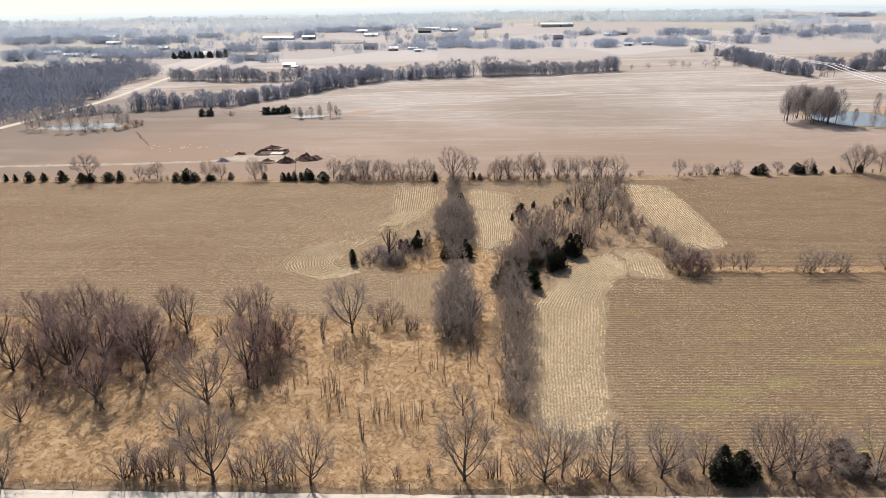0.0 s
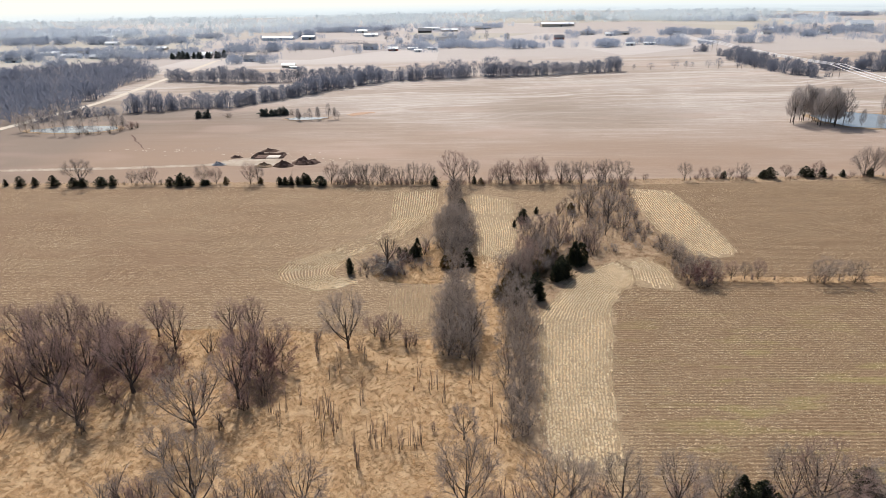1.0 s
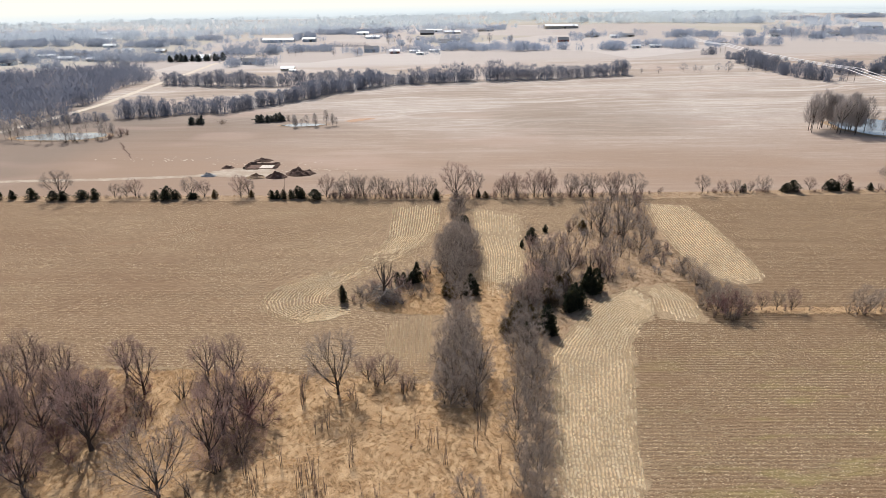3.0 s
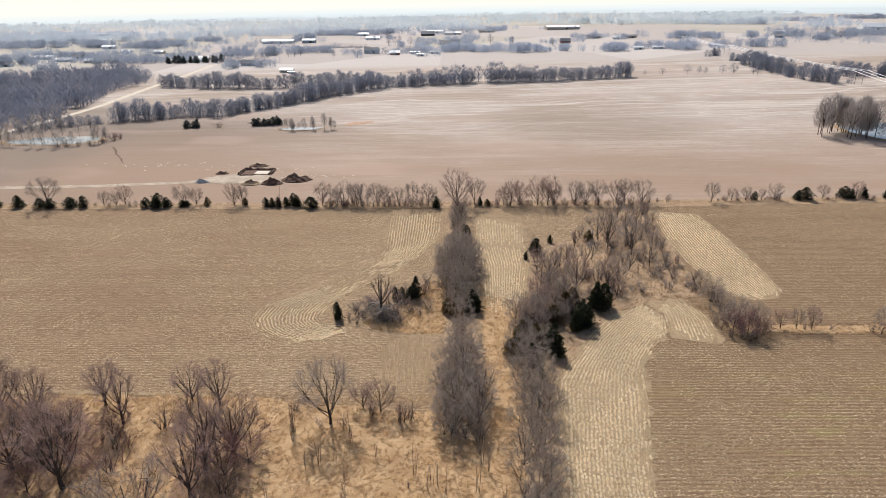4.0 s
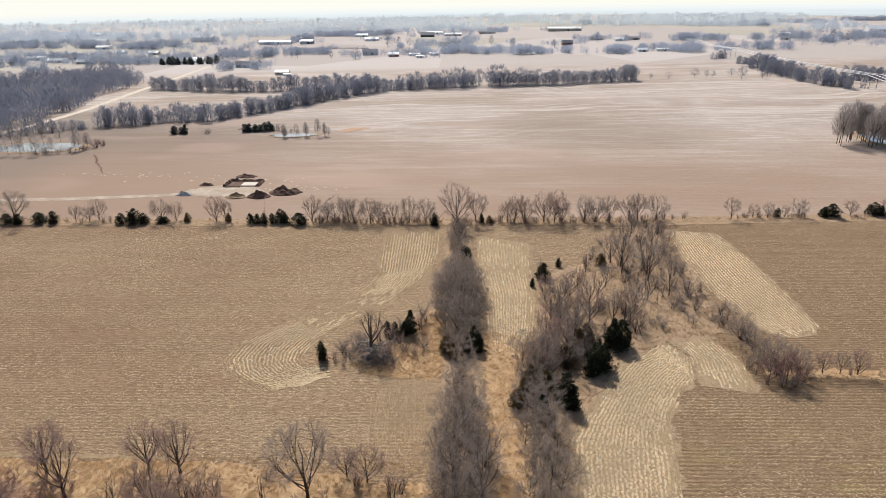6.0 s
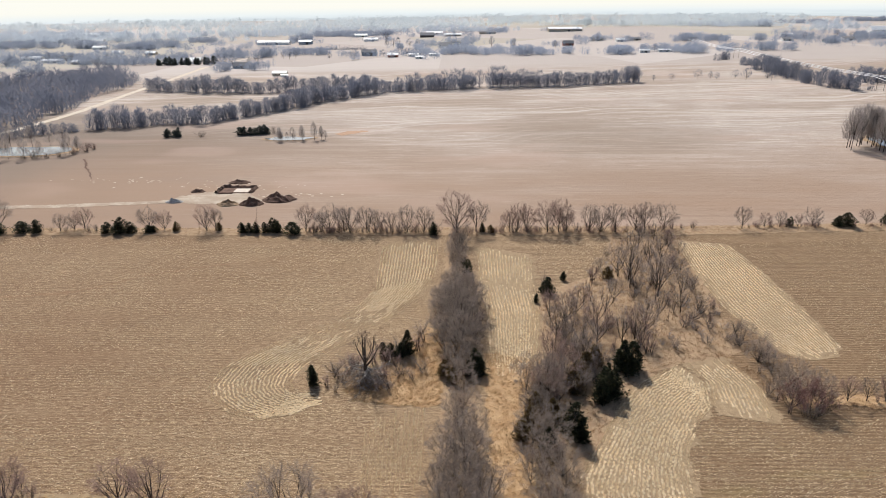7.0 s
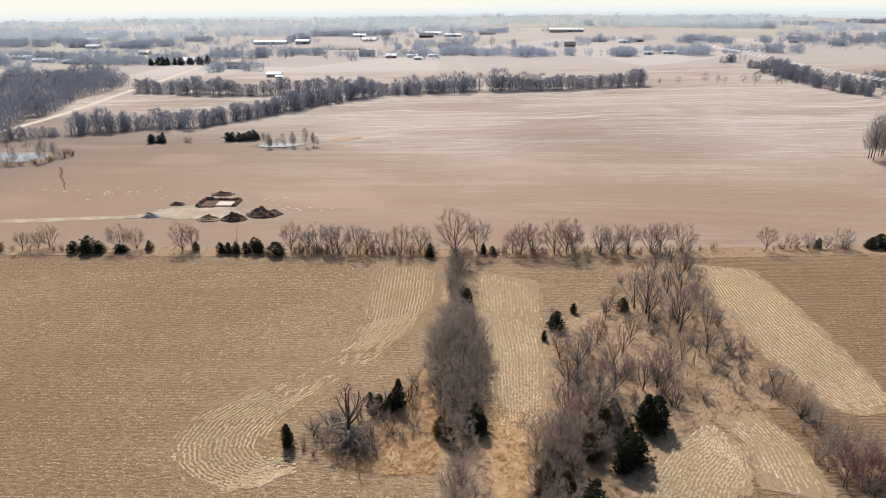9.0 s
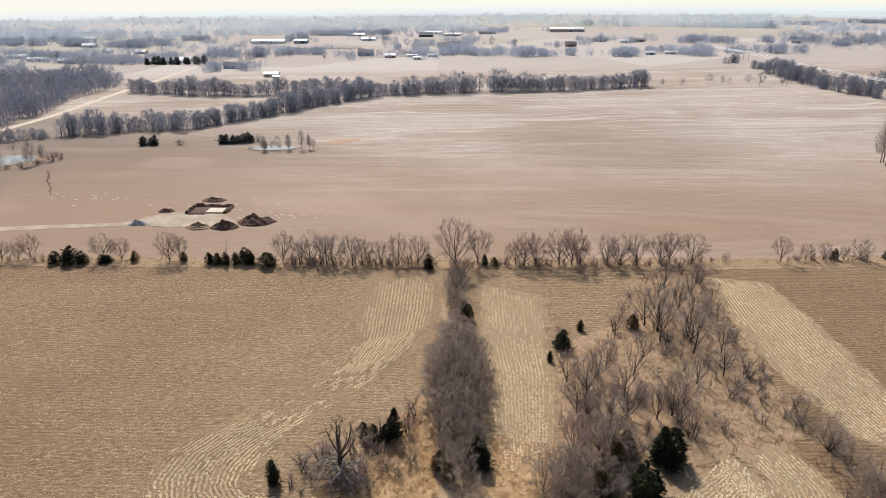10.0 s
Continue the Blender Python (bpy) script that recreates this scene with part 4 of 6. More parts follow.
# bushes along the diagonal edge and the side hedge
for i in range(26):
    f = i / 25
    x, y = (56 - 6.5 * f * 2, 196 - 44 * f * 1.25) if f < 0.55 else (48.8 + (f - 0.55) * 10, 157 - (f - 0.55) * 66)
    plant(rnd.choice(("shrub", "shrub", "hedgerow_tree")), x + rnd.uniform(-2, 1.6), y + rnd.uniform(-2, 2), rnd.uniform(1.4, 4.2), "thicket edge bushes", 1.15)
for x, y, h in ((52.5, 136, 5), (52.3, 129.5, 5.4), (53.3, 125.8, 4.8), (51.0, 126.8, 4.8), (55.0, 126.6, 4.8), (52.0, 139.5, 4.8), (51.3, 131.5, 5.0), (54.2, 131.5, 5.2), (56.6, 129, 4.6), (57.2, 131.4, 4.2), (49.8, 128.6, 4.2), (55.2, 134, 4.6), (53.5, 143, 4.4), (52.5, 146.5, 4.2), (53.6, 128.4, 5.2), (77.7, 127, 5.5), (80.6, 128, 6), (85.6, 127, 5.5), (82.8, 128, 5.2), (96.6, 128.9, 5.5), (99, 129, 5), (104, 129, 5), (112, 129, 5)):
    if x < 60 and y < 128.5:
        plant("grove_tree", x, y, h, "side hedge trees", 1.1, "leafless dark reddish bushy tree at the field corner")
    else:
        plant("hedgerow_tree", x, y, h, "side hedge trees")
for x, y, h in ((60.6, 128.9, 4.4), (63.4, 128.9, 4.0), (66.1, 128.7, 4.8)):
    plant("bare_tree", x, y, h, "side hedge trees", 0.85)
for x, y, h in ((52.2, 125.0, 2.6), (54.3, 125.2, 2.4), (50.4, 125.6, 2.4), (56.4, 126.6, 2.6), (53.2, 124.6, 2.0), (57.6, 128.4, 2.4), (49.4, 130.5, 2.6), (79, 127, 2.5), (87.2, 127.3, 2.4), (76.4, 127.6, 2.2), (98, 128, 2.4), (64.8, 128.5, 1.6), (69.5, 128.4, 1.4)):
    plant("shrub", x, y, h, "side hedge bushes")

# boundary hedge
for x, y, h in ((-96, 202.8, 5), (-98.2, 202, 4), (-78.2, 201.8, 5.5), (-74.4, 202, 4.5), (-63.2, 201.5, 6), (-60.8, 201.8, 5), (-37.2, 201.7, 6), (-30.9, 201.2, 6.3), (-27.2, 201.5, 5.5), (-25.6, 200.4, 6), (-21.0, 200, 6),
                (-19, 201, 5), (-10.6, 200.8, 6), (-6.2, 201.4, 5.5), (17.8, 200.6, 6.5), (20.3, 201, 6), (15.8, 201, 5), (25.6, 201, 7), (28.6, 201.2, 7.2), (30.6, 201.5, 5.5), (36.5, 201.4, 6), (39.5, 201.4, 6), (43.1, 201, 6.2),
                (48.6, 202, 6), (51, 202.4, 6.2), (56.4, 203.2, 6), (77.0, 204, 5), (83.3, 205, 3.4), (87.3, 205, 3.6), (95.9, 205.3, 4.5), (92.2, 205.4, 3), (137, 207.8, 8.5), (140, 208, 8), (146, 208, 6), (149, 208, 7), (111, 207, 3.6), (121, 207.5, 4.5), (-101.4, 201, 4), (-32.8, 201.6, 4.5), (-15, 201.5, 4.5)):
    plant("bare_tree", x, y, h * 1.22, "boundary hedge trees", 0.92)
plant("sapling", -49.3, 199.6, 7.2, "boundary hedge trees")
plant("bare_tree", -117.7, 200.6, 9.0, "boundary hedge trees", 1.25)
for x, y, h, w in ((-144.9, 200.1, 3, 1), (-141.8, 200.1, 2.8, 1), (-136.9, 200.1, 4, 1.2), (-132.3, 200.1, 3.5, 1.2), (-126.4, 200.3, 4.2, 1.4), (-119.4, 199.6, 3.4, 1.6), (-116.2, 199.6, 3.4, 1.7), (-111, 200.1, 3.6, 1.9), (-106.9, 200.1, 4.2, 1.1),
                   (-88.4, 199.8, 3.6, 1.2), (-84.8, 200.0, 5.0, 1.6), (-82.4, 200, 3.6, 1.3), (-78.0, 200.4, 2.4, 2.0), (-76.6, 200.4, 2.2, 1.6), (-53.5, 200, 3.4, 1.2), (-51.6, 200.2, 3.2, 1.2), (-49.8, 200, 3.6, 1.1), (-47.6, 200.2, 3.4, 1), (-45.4, 200.4, 4.8, 1),
                   (-44, 200.4, 3.8, 1), (-40.2, 199.3, 3.8, 1.9), (-3.9, 198.8, 4.0, 1.1), (8.8, 200.8, 3.0, 1.1), (105.2, 205.8, 4.4, 1.5), (103, 205.8, 3.4, 1.3), (117.2, 207, 4.5, 1.3), (119.2, 207, 3.4, 1.3), (122.8, 207, 4, 1.2), (129.4, 207, 3, 1.2), (90.2, 205.6, 3.2, 0.9), (138.4, 207, 3.6, 1.2)):
    plant("cedar_tree", x, y, h * 0.86, "boundary hedge cedars", w * 1.12)
for x, y, h in ((-71.1, 201.5, 2.6), (-59.9, 201.6, 2.4), (10.9, 200.4, 2.2)):
    plant("bronze_cedar", x, y, h, "boundary hedge cedars", 1.2)
for i in range(46):
    x = (-36 + i * 1.55) if i < 32 else (14 + (i - 32) * 3.2)
    if -2 < x < 13:
        continue
    plant("shrub", x, 200.4 + rnd.uniform(-0.8, 0.8) + max(0, x) * 0.03, rnd.uniform(1.8, 3.4), "boundary hedge bushes", 1.35)
for x in (79, 81, 85, 89, 93, 97.5, 107, 126, 133, 143, 58.5, 61, 64, -100, -94, -92, -104):
    plant("shrub", x, 201 + max(0, x) * 0.045, rnd.uniform(1.2, 2.4), "boundary hedge bushes", 1.3)

brush_stuff("boundary_brush", [(rnd.uniform(-38, 58), 200.6 + rnd.uniform(-0.9, 0.9), rnd.uniform(0.9, 2.2), 1.5) for _ in range(70)] + [(rnd.uniform(74, 140), 205.6 + rnd.uniform(-0.8, 0.8), rnd.uniform(0.8, 1.8), 1.5) for _ in range(26)], M_TWIG_RUSSET, "low brown brush under the boundary hedge")


# the great dead tree with its fallen limbs
def dead_tree():
    rng = random.Random(77)
    wood, fine = bare_tree(rng, 8.6, low=0.40, limbs=7, subs=5, sprays=5, twigs=4, wide=0.27, mid=0.70, r=0.34, lean=0.6, twig_w=0.02)
    down, brush = Geo(), Geo()
    for i in range(26):
        an = -3.0 + 2.9 * i / 25 + rng.uniform(-0.3, 0.3)
        d = Vector((math.cos(an), math.sin(an), rng.uniform(0.0, 0.22)))
        start = Vector((rng.uniform(-.8, .8), rng.uniform(-.8, .6), rng.uniform(0.4, 2.2)))
        length = rng.uniform(2.6, 6.2)
        pts = [start]
        for k in range(5):
            d = (d + Vector((rng.uniform(-.7, .7), rng.uniform(-.7, .7), rng.uniform(-0.3, 0.2)))).normalized()
            q = pts[-1] + d * length / 5
            q.z = max(q.z, 0.12)
            pts.append(q)
        down.tube(pts, [0.12, 0.10, 0.085, 0.06, 0.035, 0.012], 5)
        for k in range(12):
            p2, d2 = along(pts, 0.15 + 0.07 * k)
            d2 = turned(d2, rng.uniform(0.5, 1.1), rng)
            pts2 = limb(p2, d2, rng.uniform(0.8, 1.8), rng, 3, 0.25, 0.02)
            for q in pts2:
                q.z = max(q.z, 0.05)
            down.tube(pts2, [0.05, 0.035, 0.02, 0.008], 3)
            for _ in range(5):
                p3, d3 = along(pts2, rng.random())
                brush.blade(p3, (turned(d3, 0.7, rng) + UP * 0.2).normalized(), rng.uniform(0.5, 1.3), 0.028, rng)
    ob = new("dead_tree")
    smooth(part("trunk", wood, M_BARK, ob))
    smooth(part("fallen_limb", down, M_PALEBARK, ob, "pale weathered broken limbs splayed on the ground"))
    part("crown", fine, M_BRUSHWOOD, ob)
    part("fallen_twigs", brush, M_BRUSHWOOD, ob, "dark tangle of dead twigs")
    ob.matrix_basis = Matrix.Translation((-13.0, 136.8, 0))
    return tagged(ob, "large broken dead tree with pale limbs splayed around it", "tree")


dead_tree()
plant("cedar_tree", -21.0, 132.4, 3.7, "island cedars", 1.0)
for x, y, h in ((-6.6, 141.5, 4.8), (-7.6, 140.2, 3.2), (-9.4, 140.6, 2.8), (-10.8, 141.2, 2.6)):
    plant("cedar_tree", x, y, h, "island cedars")
for x, y, h in ((-17.5, 134.5, 2.6), (-19, 132.5, 2.0), (-10.0, 134.0, 2.6), (-15.8, 136.5, 2.8), (-9, 131.2, 2.2), (-7, 135, 2.2), (-11.8, 138.4, 3.2), (-5.2, 142.8, 3.5), (-4.4, 146, 4), (-17, 130.5, 1.6), (-5.5, 134.0, 2.0), (-3.8, 136.5, 2.4), (-16.2, 132.8, 2.0), (-15, 138, 2.4), (-18.4, 136, 2.2), (-8.2, 138, 2.6), (-10.6, 131, 1.8), (-13.5, 137.5, 2.2), (-9.8, 139.4, 3.2), (-8.4, 141.6, 3.4)):
    plant("shrub", x, y, h, "island bushes", 1.5)


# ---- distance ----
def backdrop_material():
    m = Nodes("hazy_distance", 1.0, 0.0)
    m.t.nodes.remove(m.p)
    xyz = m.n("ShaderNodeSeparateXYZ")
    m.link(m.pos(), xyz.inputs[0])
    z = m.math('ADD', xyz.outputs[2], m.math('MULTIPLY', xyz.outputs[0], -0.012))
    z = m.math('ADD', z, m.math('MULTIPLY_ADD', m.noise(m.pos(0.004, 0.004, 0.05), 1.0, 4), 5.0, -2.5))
    # glowing haze painted by height: bluish land whitens into a cream sky
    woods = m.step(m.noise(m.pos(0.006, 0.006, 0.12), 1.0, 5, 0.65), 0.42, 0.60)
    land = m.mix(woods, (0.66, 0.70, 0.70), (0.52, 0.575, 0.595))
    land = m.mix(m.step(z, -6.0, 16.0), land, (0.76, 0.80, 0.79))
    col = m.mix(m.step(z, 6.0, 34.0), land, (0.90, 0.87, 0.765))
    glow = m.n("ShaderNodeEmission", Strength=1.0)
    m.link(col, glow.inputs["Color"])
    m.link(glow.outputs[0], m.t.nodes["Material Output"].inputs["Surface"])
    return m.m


def backdrop():
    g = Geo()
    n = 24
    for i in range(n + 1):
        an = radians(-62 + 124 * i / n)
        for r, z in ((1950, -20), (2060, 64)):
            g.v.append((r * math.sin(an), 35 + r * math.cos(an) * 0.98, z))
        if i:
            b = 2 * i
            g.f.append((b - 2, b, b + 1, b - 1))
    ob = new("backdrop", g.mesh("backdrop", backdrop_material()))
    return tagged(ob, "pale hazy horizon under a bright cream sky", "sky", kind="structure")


backdrop()


# treelines across the far field
def fan(rng):
    """Sideways direction of a far spray: mostly along x, so its blades take the light evenly."""
    return Vector((1.0, rng.gauss(0, 0.35), rng.gauss(0, 0.25)))


def far_trees(name, spots, label, twigs=230):
    """A line of far bare trees, joined: forked stems under crowns of fine twigs."""
    rng = random.Random(name)
    g = Geo()
    for x, y, h, wide in spots:
        h *= 0.95 + 0.45 * noise.noise((x * 0.045, y * 0.045, 8.0))
        o = Vector((x, y, drop(x, y)))
        top = o + Vector((rng.uniform(-.6, .6), rng.uniform(-.6, .6), h * 0.75))
        g.tube([o, o.lerp(top, 0.45), top], [h * 0.022, h * 0.014, h * 0.004], 3)
        for _ in range(6):
            p = o.lerp(top, rng.uniform(0.2, 0.6))
            g.blade(p, turned(UP, rng.uniform(0.3, 0.75), rng), h * rng.uniform(0.3, 0.45), h * 0.022, rng)
        for _ in range(twigs):
            an, f = rng.uniform(0, 6.28), rng.random()
            rad = h * 0.30 * wide * math.sin(math.pi * min(1, 0.16 + f * 0.78)) * rng.random() ** 0.5
            p = o + Vector((math.cos(an) * rad, math.sin(an) * rad, h * (0.14 + 0.72 * f)))
            d = Vector((math.cos(an) * 0.5 + rng.uniform(-.3, .3), math.sin(an) * 0.5 + rng.uniform(-.3, .3), 1)).normalized()
            g.blade(p, d, h * rng.uniform(0.12, 0.22), h * 0.015, rng, fan(rng))
        for _ in range(24):
            # brush under the trees
            p = o + Vector((rng.uniform(-2.2, 2.2), rng.uniform(-1.6, 1.6), 0))
            g.blade(p, turned(UP, rng.uniform(0, 0.5), rng), rng.uniform(1.2, 3.2), 0.16, rng, fan(rng))
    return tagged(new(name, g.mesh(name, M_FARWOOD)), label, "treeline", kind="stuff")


def jitter(poly, step, dx, dy0, dy1, h0, h1, wide=1.1):
    return [(x + rnd.uniform(-dx, dx), y + rnd.uniform(dy0, dy1), rnd.uniform(h0, h1), wide) for x, y in resample(poly, step)]


far_trees("treeline_middle", jitter([(-173, 350), (-151, 357), (-118, 364), (-96, 396), (-74, 430), (-49, 459), (-26, 468), (17, 475)], 1.25, 2, 0, 10, 7.0, 11.0)
          + [(x, y, rnd.uniform(12.5, 15), 1.3) for x, y in ((-10, 471), (-4, 472), (3, 473), (8, 474), (-22, 470), (-27, 470), (-33, 468))], "grey leafless treeline across the far field")
far_trees("treeline_roadside", jitter([(-204, 326), (-196, 336), (-186, 342), (-176, 348)], 1.3, 2, -3, 4, 4, 8), "bare trees and brush beside the far road")
far_trees("treeline_east", jitter([(26, 476), (71, 477), (100, 484), (127, 491)], 1.5, 1.2, 0, 6, 8.0, 11.0)
          + [(x, y, rnd.uniform(13, 15), 1.35) for x, y in ((28, 478), (33, 478), (46, 479), (50, 480), (54, 479), (58, 480))], "grey leafless treeline ending in the open field")
far_trees("treeline_west", jitter([(-209, 498), (-170, 484), (-124, 474), (-85, 486), (-56, 484)], 1.8, 2, -3, 4, 8, 11), "leafless treeline behind the far field")
far_trees("power_line_hedge", jitter([(240, 434), (232, 473), (232, 510), (236, 560)], 1.5, 7, -2, 2, 7, 11) + jitter([(237, 580), (242, 592)], 1.6, 5, -2, 2, 5, 8) + jitter([(232, 624), (238, 634)], 1.6, 5, -2, 2, 4, 7), "bushy grey hedge of bare trees under the power line")
far_trees("eastern_hedge", jitter([(262, 474), (276, 470), (292, 458), (340, 446), (400, 436)], 1.0, 4, -6, 12, 8, 13), "bushy grey hedge of bare trees in the east")
far_trees("orchard_row", [(-155 + i * 3.2, 843 - i * 0.5, rnd.uniform(4, 6), 0.9) for i in range(18)], "row of small young trees by a far farm", 60)
for x, y, h in ((138, 498, 6), (150, 497, 7.5), (169, 501, 10), (177, 500, 8), (181, 499, 7), (193, 498, 9.5), (197, 490, 12.5), (210, 488, 9), (213, 488, 9), (222, 487, 10)):
    plant("distant_tree", x, y, h * 0.66, "field trees", 1.5)


def wood_stuff(name, spots, h, mat, label, twigs=26, thick=0.062):
    """Many far trees joined, each a spray of upright twigs over a stem."""
    rng = random.Random(name)
    g = Geo()
    for x, y in spots:
        if math.hypot(x, y - 35) > 1840:
            continue
        hh = h * rng.uniform(0.7, 1.15) * (1.0 + 0.6 * noise.noise((x * 0.035, y * 0.035, 4.0)))
        o = Vector((x, y, drop(x, y)))
        g.blade(o, UP, hh * 0.9, hh * 0.05, rng, fan(rng))
        for _ in range(twigs):
            an, f = rng.uniform(0, 6.28), rng.random()
            rad = hh * 0.36 * math.sin(math.pi * min(1, 0.2 + f * 0.75)) * rng.random() ** 0.5
            p = o + Vector((math.cos(an) * rad, math.sin(an) * rad, hh * (0.08 + 0.72 * f)))
            d = Vector((math.cos(an) * 0.6 + rng.uniform(-.3, .3), math.sin(an) * 0.6, rng.uniform(0.5, 1))).normalized()
            g.blade(p, d, hh * rng.uniform(0.16, 0.28), hh * thick, rng, fan(rng))
    return tagged(new(name, g.mesh(name, mat)), label, "woodland", kind="stuff")


def inside(poly, x, y):
    hit = False
    for (x0, y0), (x1, y1) in zip(poly, poly[1:] + poly[:1]):
        if (y0 > y) != (y1 > y) and x < (x1 - x0) * (y - y0) / (y1 - y0) + x0:
            hit = not hit
    return hit


def scatter(poly, n, rng):
    xs, ys = [p[0] for p in poly], [p[1] for p in poly]
    out = []
    while len(out) < n:
        x, y = rng.uniform(min(xs), max(xs)), rng.uniform(min(ys), max(ys))
        if inside(poly, x, y):
            out.append((x, y))
    return out


rw = random.Random(21)
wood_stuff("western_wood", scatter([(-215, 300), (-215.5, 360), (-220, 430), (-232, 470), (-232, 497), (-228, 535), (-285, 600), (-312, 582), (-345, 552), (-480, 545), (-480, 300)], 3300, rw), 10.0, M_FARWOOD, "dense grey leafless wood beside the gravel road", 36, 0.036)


def clumps(spots, per, rng):
    out = []
    for x, y, rx, ry in spots:
        n = int(per * rx * ry / 100) + 6
        for _ in range(n):
            an, r = rng.uniform(0, 6.28), math.sqrt(rng.random())
            r *= 1.0 + 0.35 * rng.gauss(0, 1) * (rng.random() < 0.3)
            px, py = x + math.cos(an) * r * rx, y + math.sin(an) * r * ry
            if noise.noise((px * 0.05, py * 0.05, 2.0)) > -0.22:
                out.append((px, py))
    return out


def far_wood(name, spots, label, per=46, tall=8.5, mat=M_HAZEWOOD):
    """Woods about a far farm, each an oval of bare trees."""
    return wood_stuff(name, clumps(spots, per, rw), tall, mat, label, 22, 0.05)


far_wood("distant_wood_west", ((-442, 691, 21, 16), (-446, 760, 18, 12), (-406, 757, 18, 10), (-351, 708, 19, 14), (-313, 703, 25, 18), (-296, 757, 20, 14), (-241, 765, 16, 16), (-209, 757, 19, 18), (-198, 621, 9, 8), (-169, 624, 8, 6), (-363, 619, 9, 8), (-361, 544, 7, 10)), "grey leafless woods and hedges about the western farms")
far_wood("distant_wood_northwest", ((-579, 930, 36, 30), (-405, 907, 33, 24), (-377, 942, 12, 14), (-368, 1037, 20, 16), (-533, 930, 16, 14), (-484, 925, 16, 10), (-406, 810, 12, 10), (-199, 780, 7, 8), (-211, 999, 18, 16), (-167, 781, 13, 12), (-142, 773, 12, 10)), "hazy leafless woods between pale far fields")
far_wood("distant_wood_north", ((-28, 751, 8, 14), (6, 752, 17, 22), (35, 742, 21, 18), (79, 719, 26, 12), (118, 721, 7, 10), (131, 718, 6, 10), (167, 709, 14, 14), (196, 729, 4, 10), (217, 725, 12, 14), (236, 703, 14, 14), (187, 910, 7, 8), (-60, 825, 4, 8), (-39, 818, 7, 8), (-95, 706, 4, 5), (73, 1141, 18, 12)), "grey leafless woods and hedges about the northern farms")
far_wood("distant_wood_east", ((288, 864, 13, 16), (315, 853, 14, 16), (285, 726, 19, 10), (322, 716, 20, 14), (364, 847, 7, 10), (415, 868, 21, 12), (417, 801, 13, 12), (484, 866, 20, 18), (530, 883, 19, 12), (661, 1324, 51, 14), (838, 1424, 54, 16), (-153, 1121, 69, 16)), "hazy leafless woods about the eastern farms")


def horizon_bands(n, x0, x1, y0, y1, long, deep):
    """Long low strips of wood that lie across the view."""
    return [(rw.uniform(x0, x1), y0 + (y1 - y0) * (k + rw.random()) / n, long * rw.uniform(0.5, 1.4), deep * rw.uniform(0.5, 1.3)) for k in range(n)]


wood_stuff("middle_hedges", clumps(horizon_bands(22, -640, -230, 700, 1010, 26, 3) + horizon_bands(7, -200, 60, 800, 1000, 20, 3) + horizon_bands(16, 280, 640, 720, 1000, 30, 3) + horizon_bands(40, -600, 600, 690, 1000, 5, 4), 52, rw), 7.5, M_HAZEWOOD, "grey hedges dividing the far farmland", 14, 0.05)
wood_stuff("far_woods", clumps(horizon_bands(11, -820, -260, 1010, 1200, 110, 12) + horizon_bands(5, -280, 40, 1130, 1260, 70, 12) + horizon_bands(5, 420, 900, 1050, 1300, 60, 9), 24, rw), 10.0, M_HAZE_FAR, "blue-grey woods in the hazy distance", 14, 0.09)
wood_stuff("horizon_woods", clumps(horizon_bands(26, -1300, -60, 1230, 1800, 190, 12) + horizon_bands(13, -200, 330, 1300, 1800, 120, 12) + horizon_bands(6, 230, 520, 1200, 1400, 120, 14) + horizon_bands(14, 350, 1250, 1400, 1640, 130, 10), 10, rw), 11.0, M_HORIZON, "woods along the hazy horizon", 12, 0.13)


# ---- farms ----
farm_houses = []


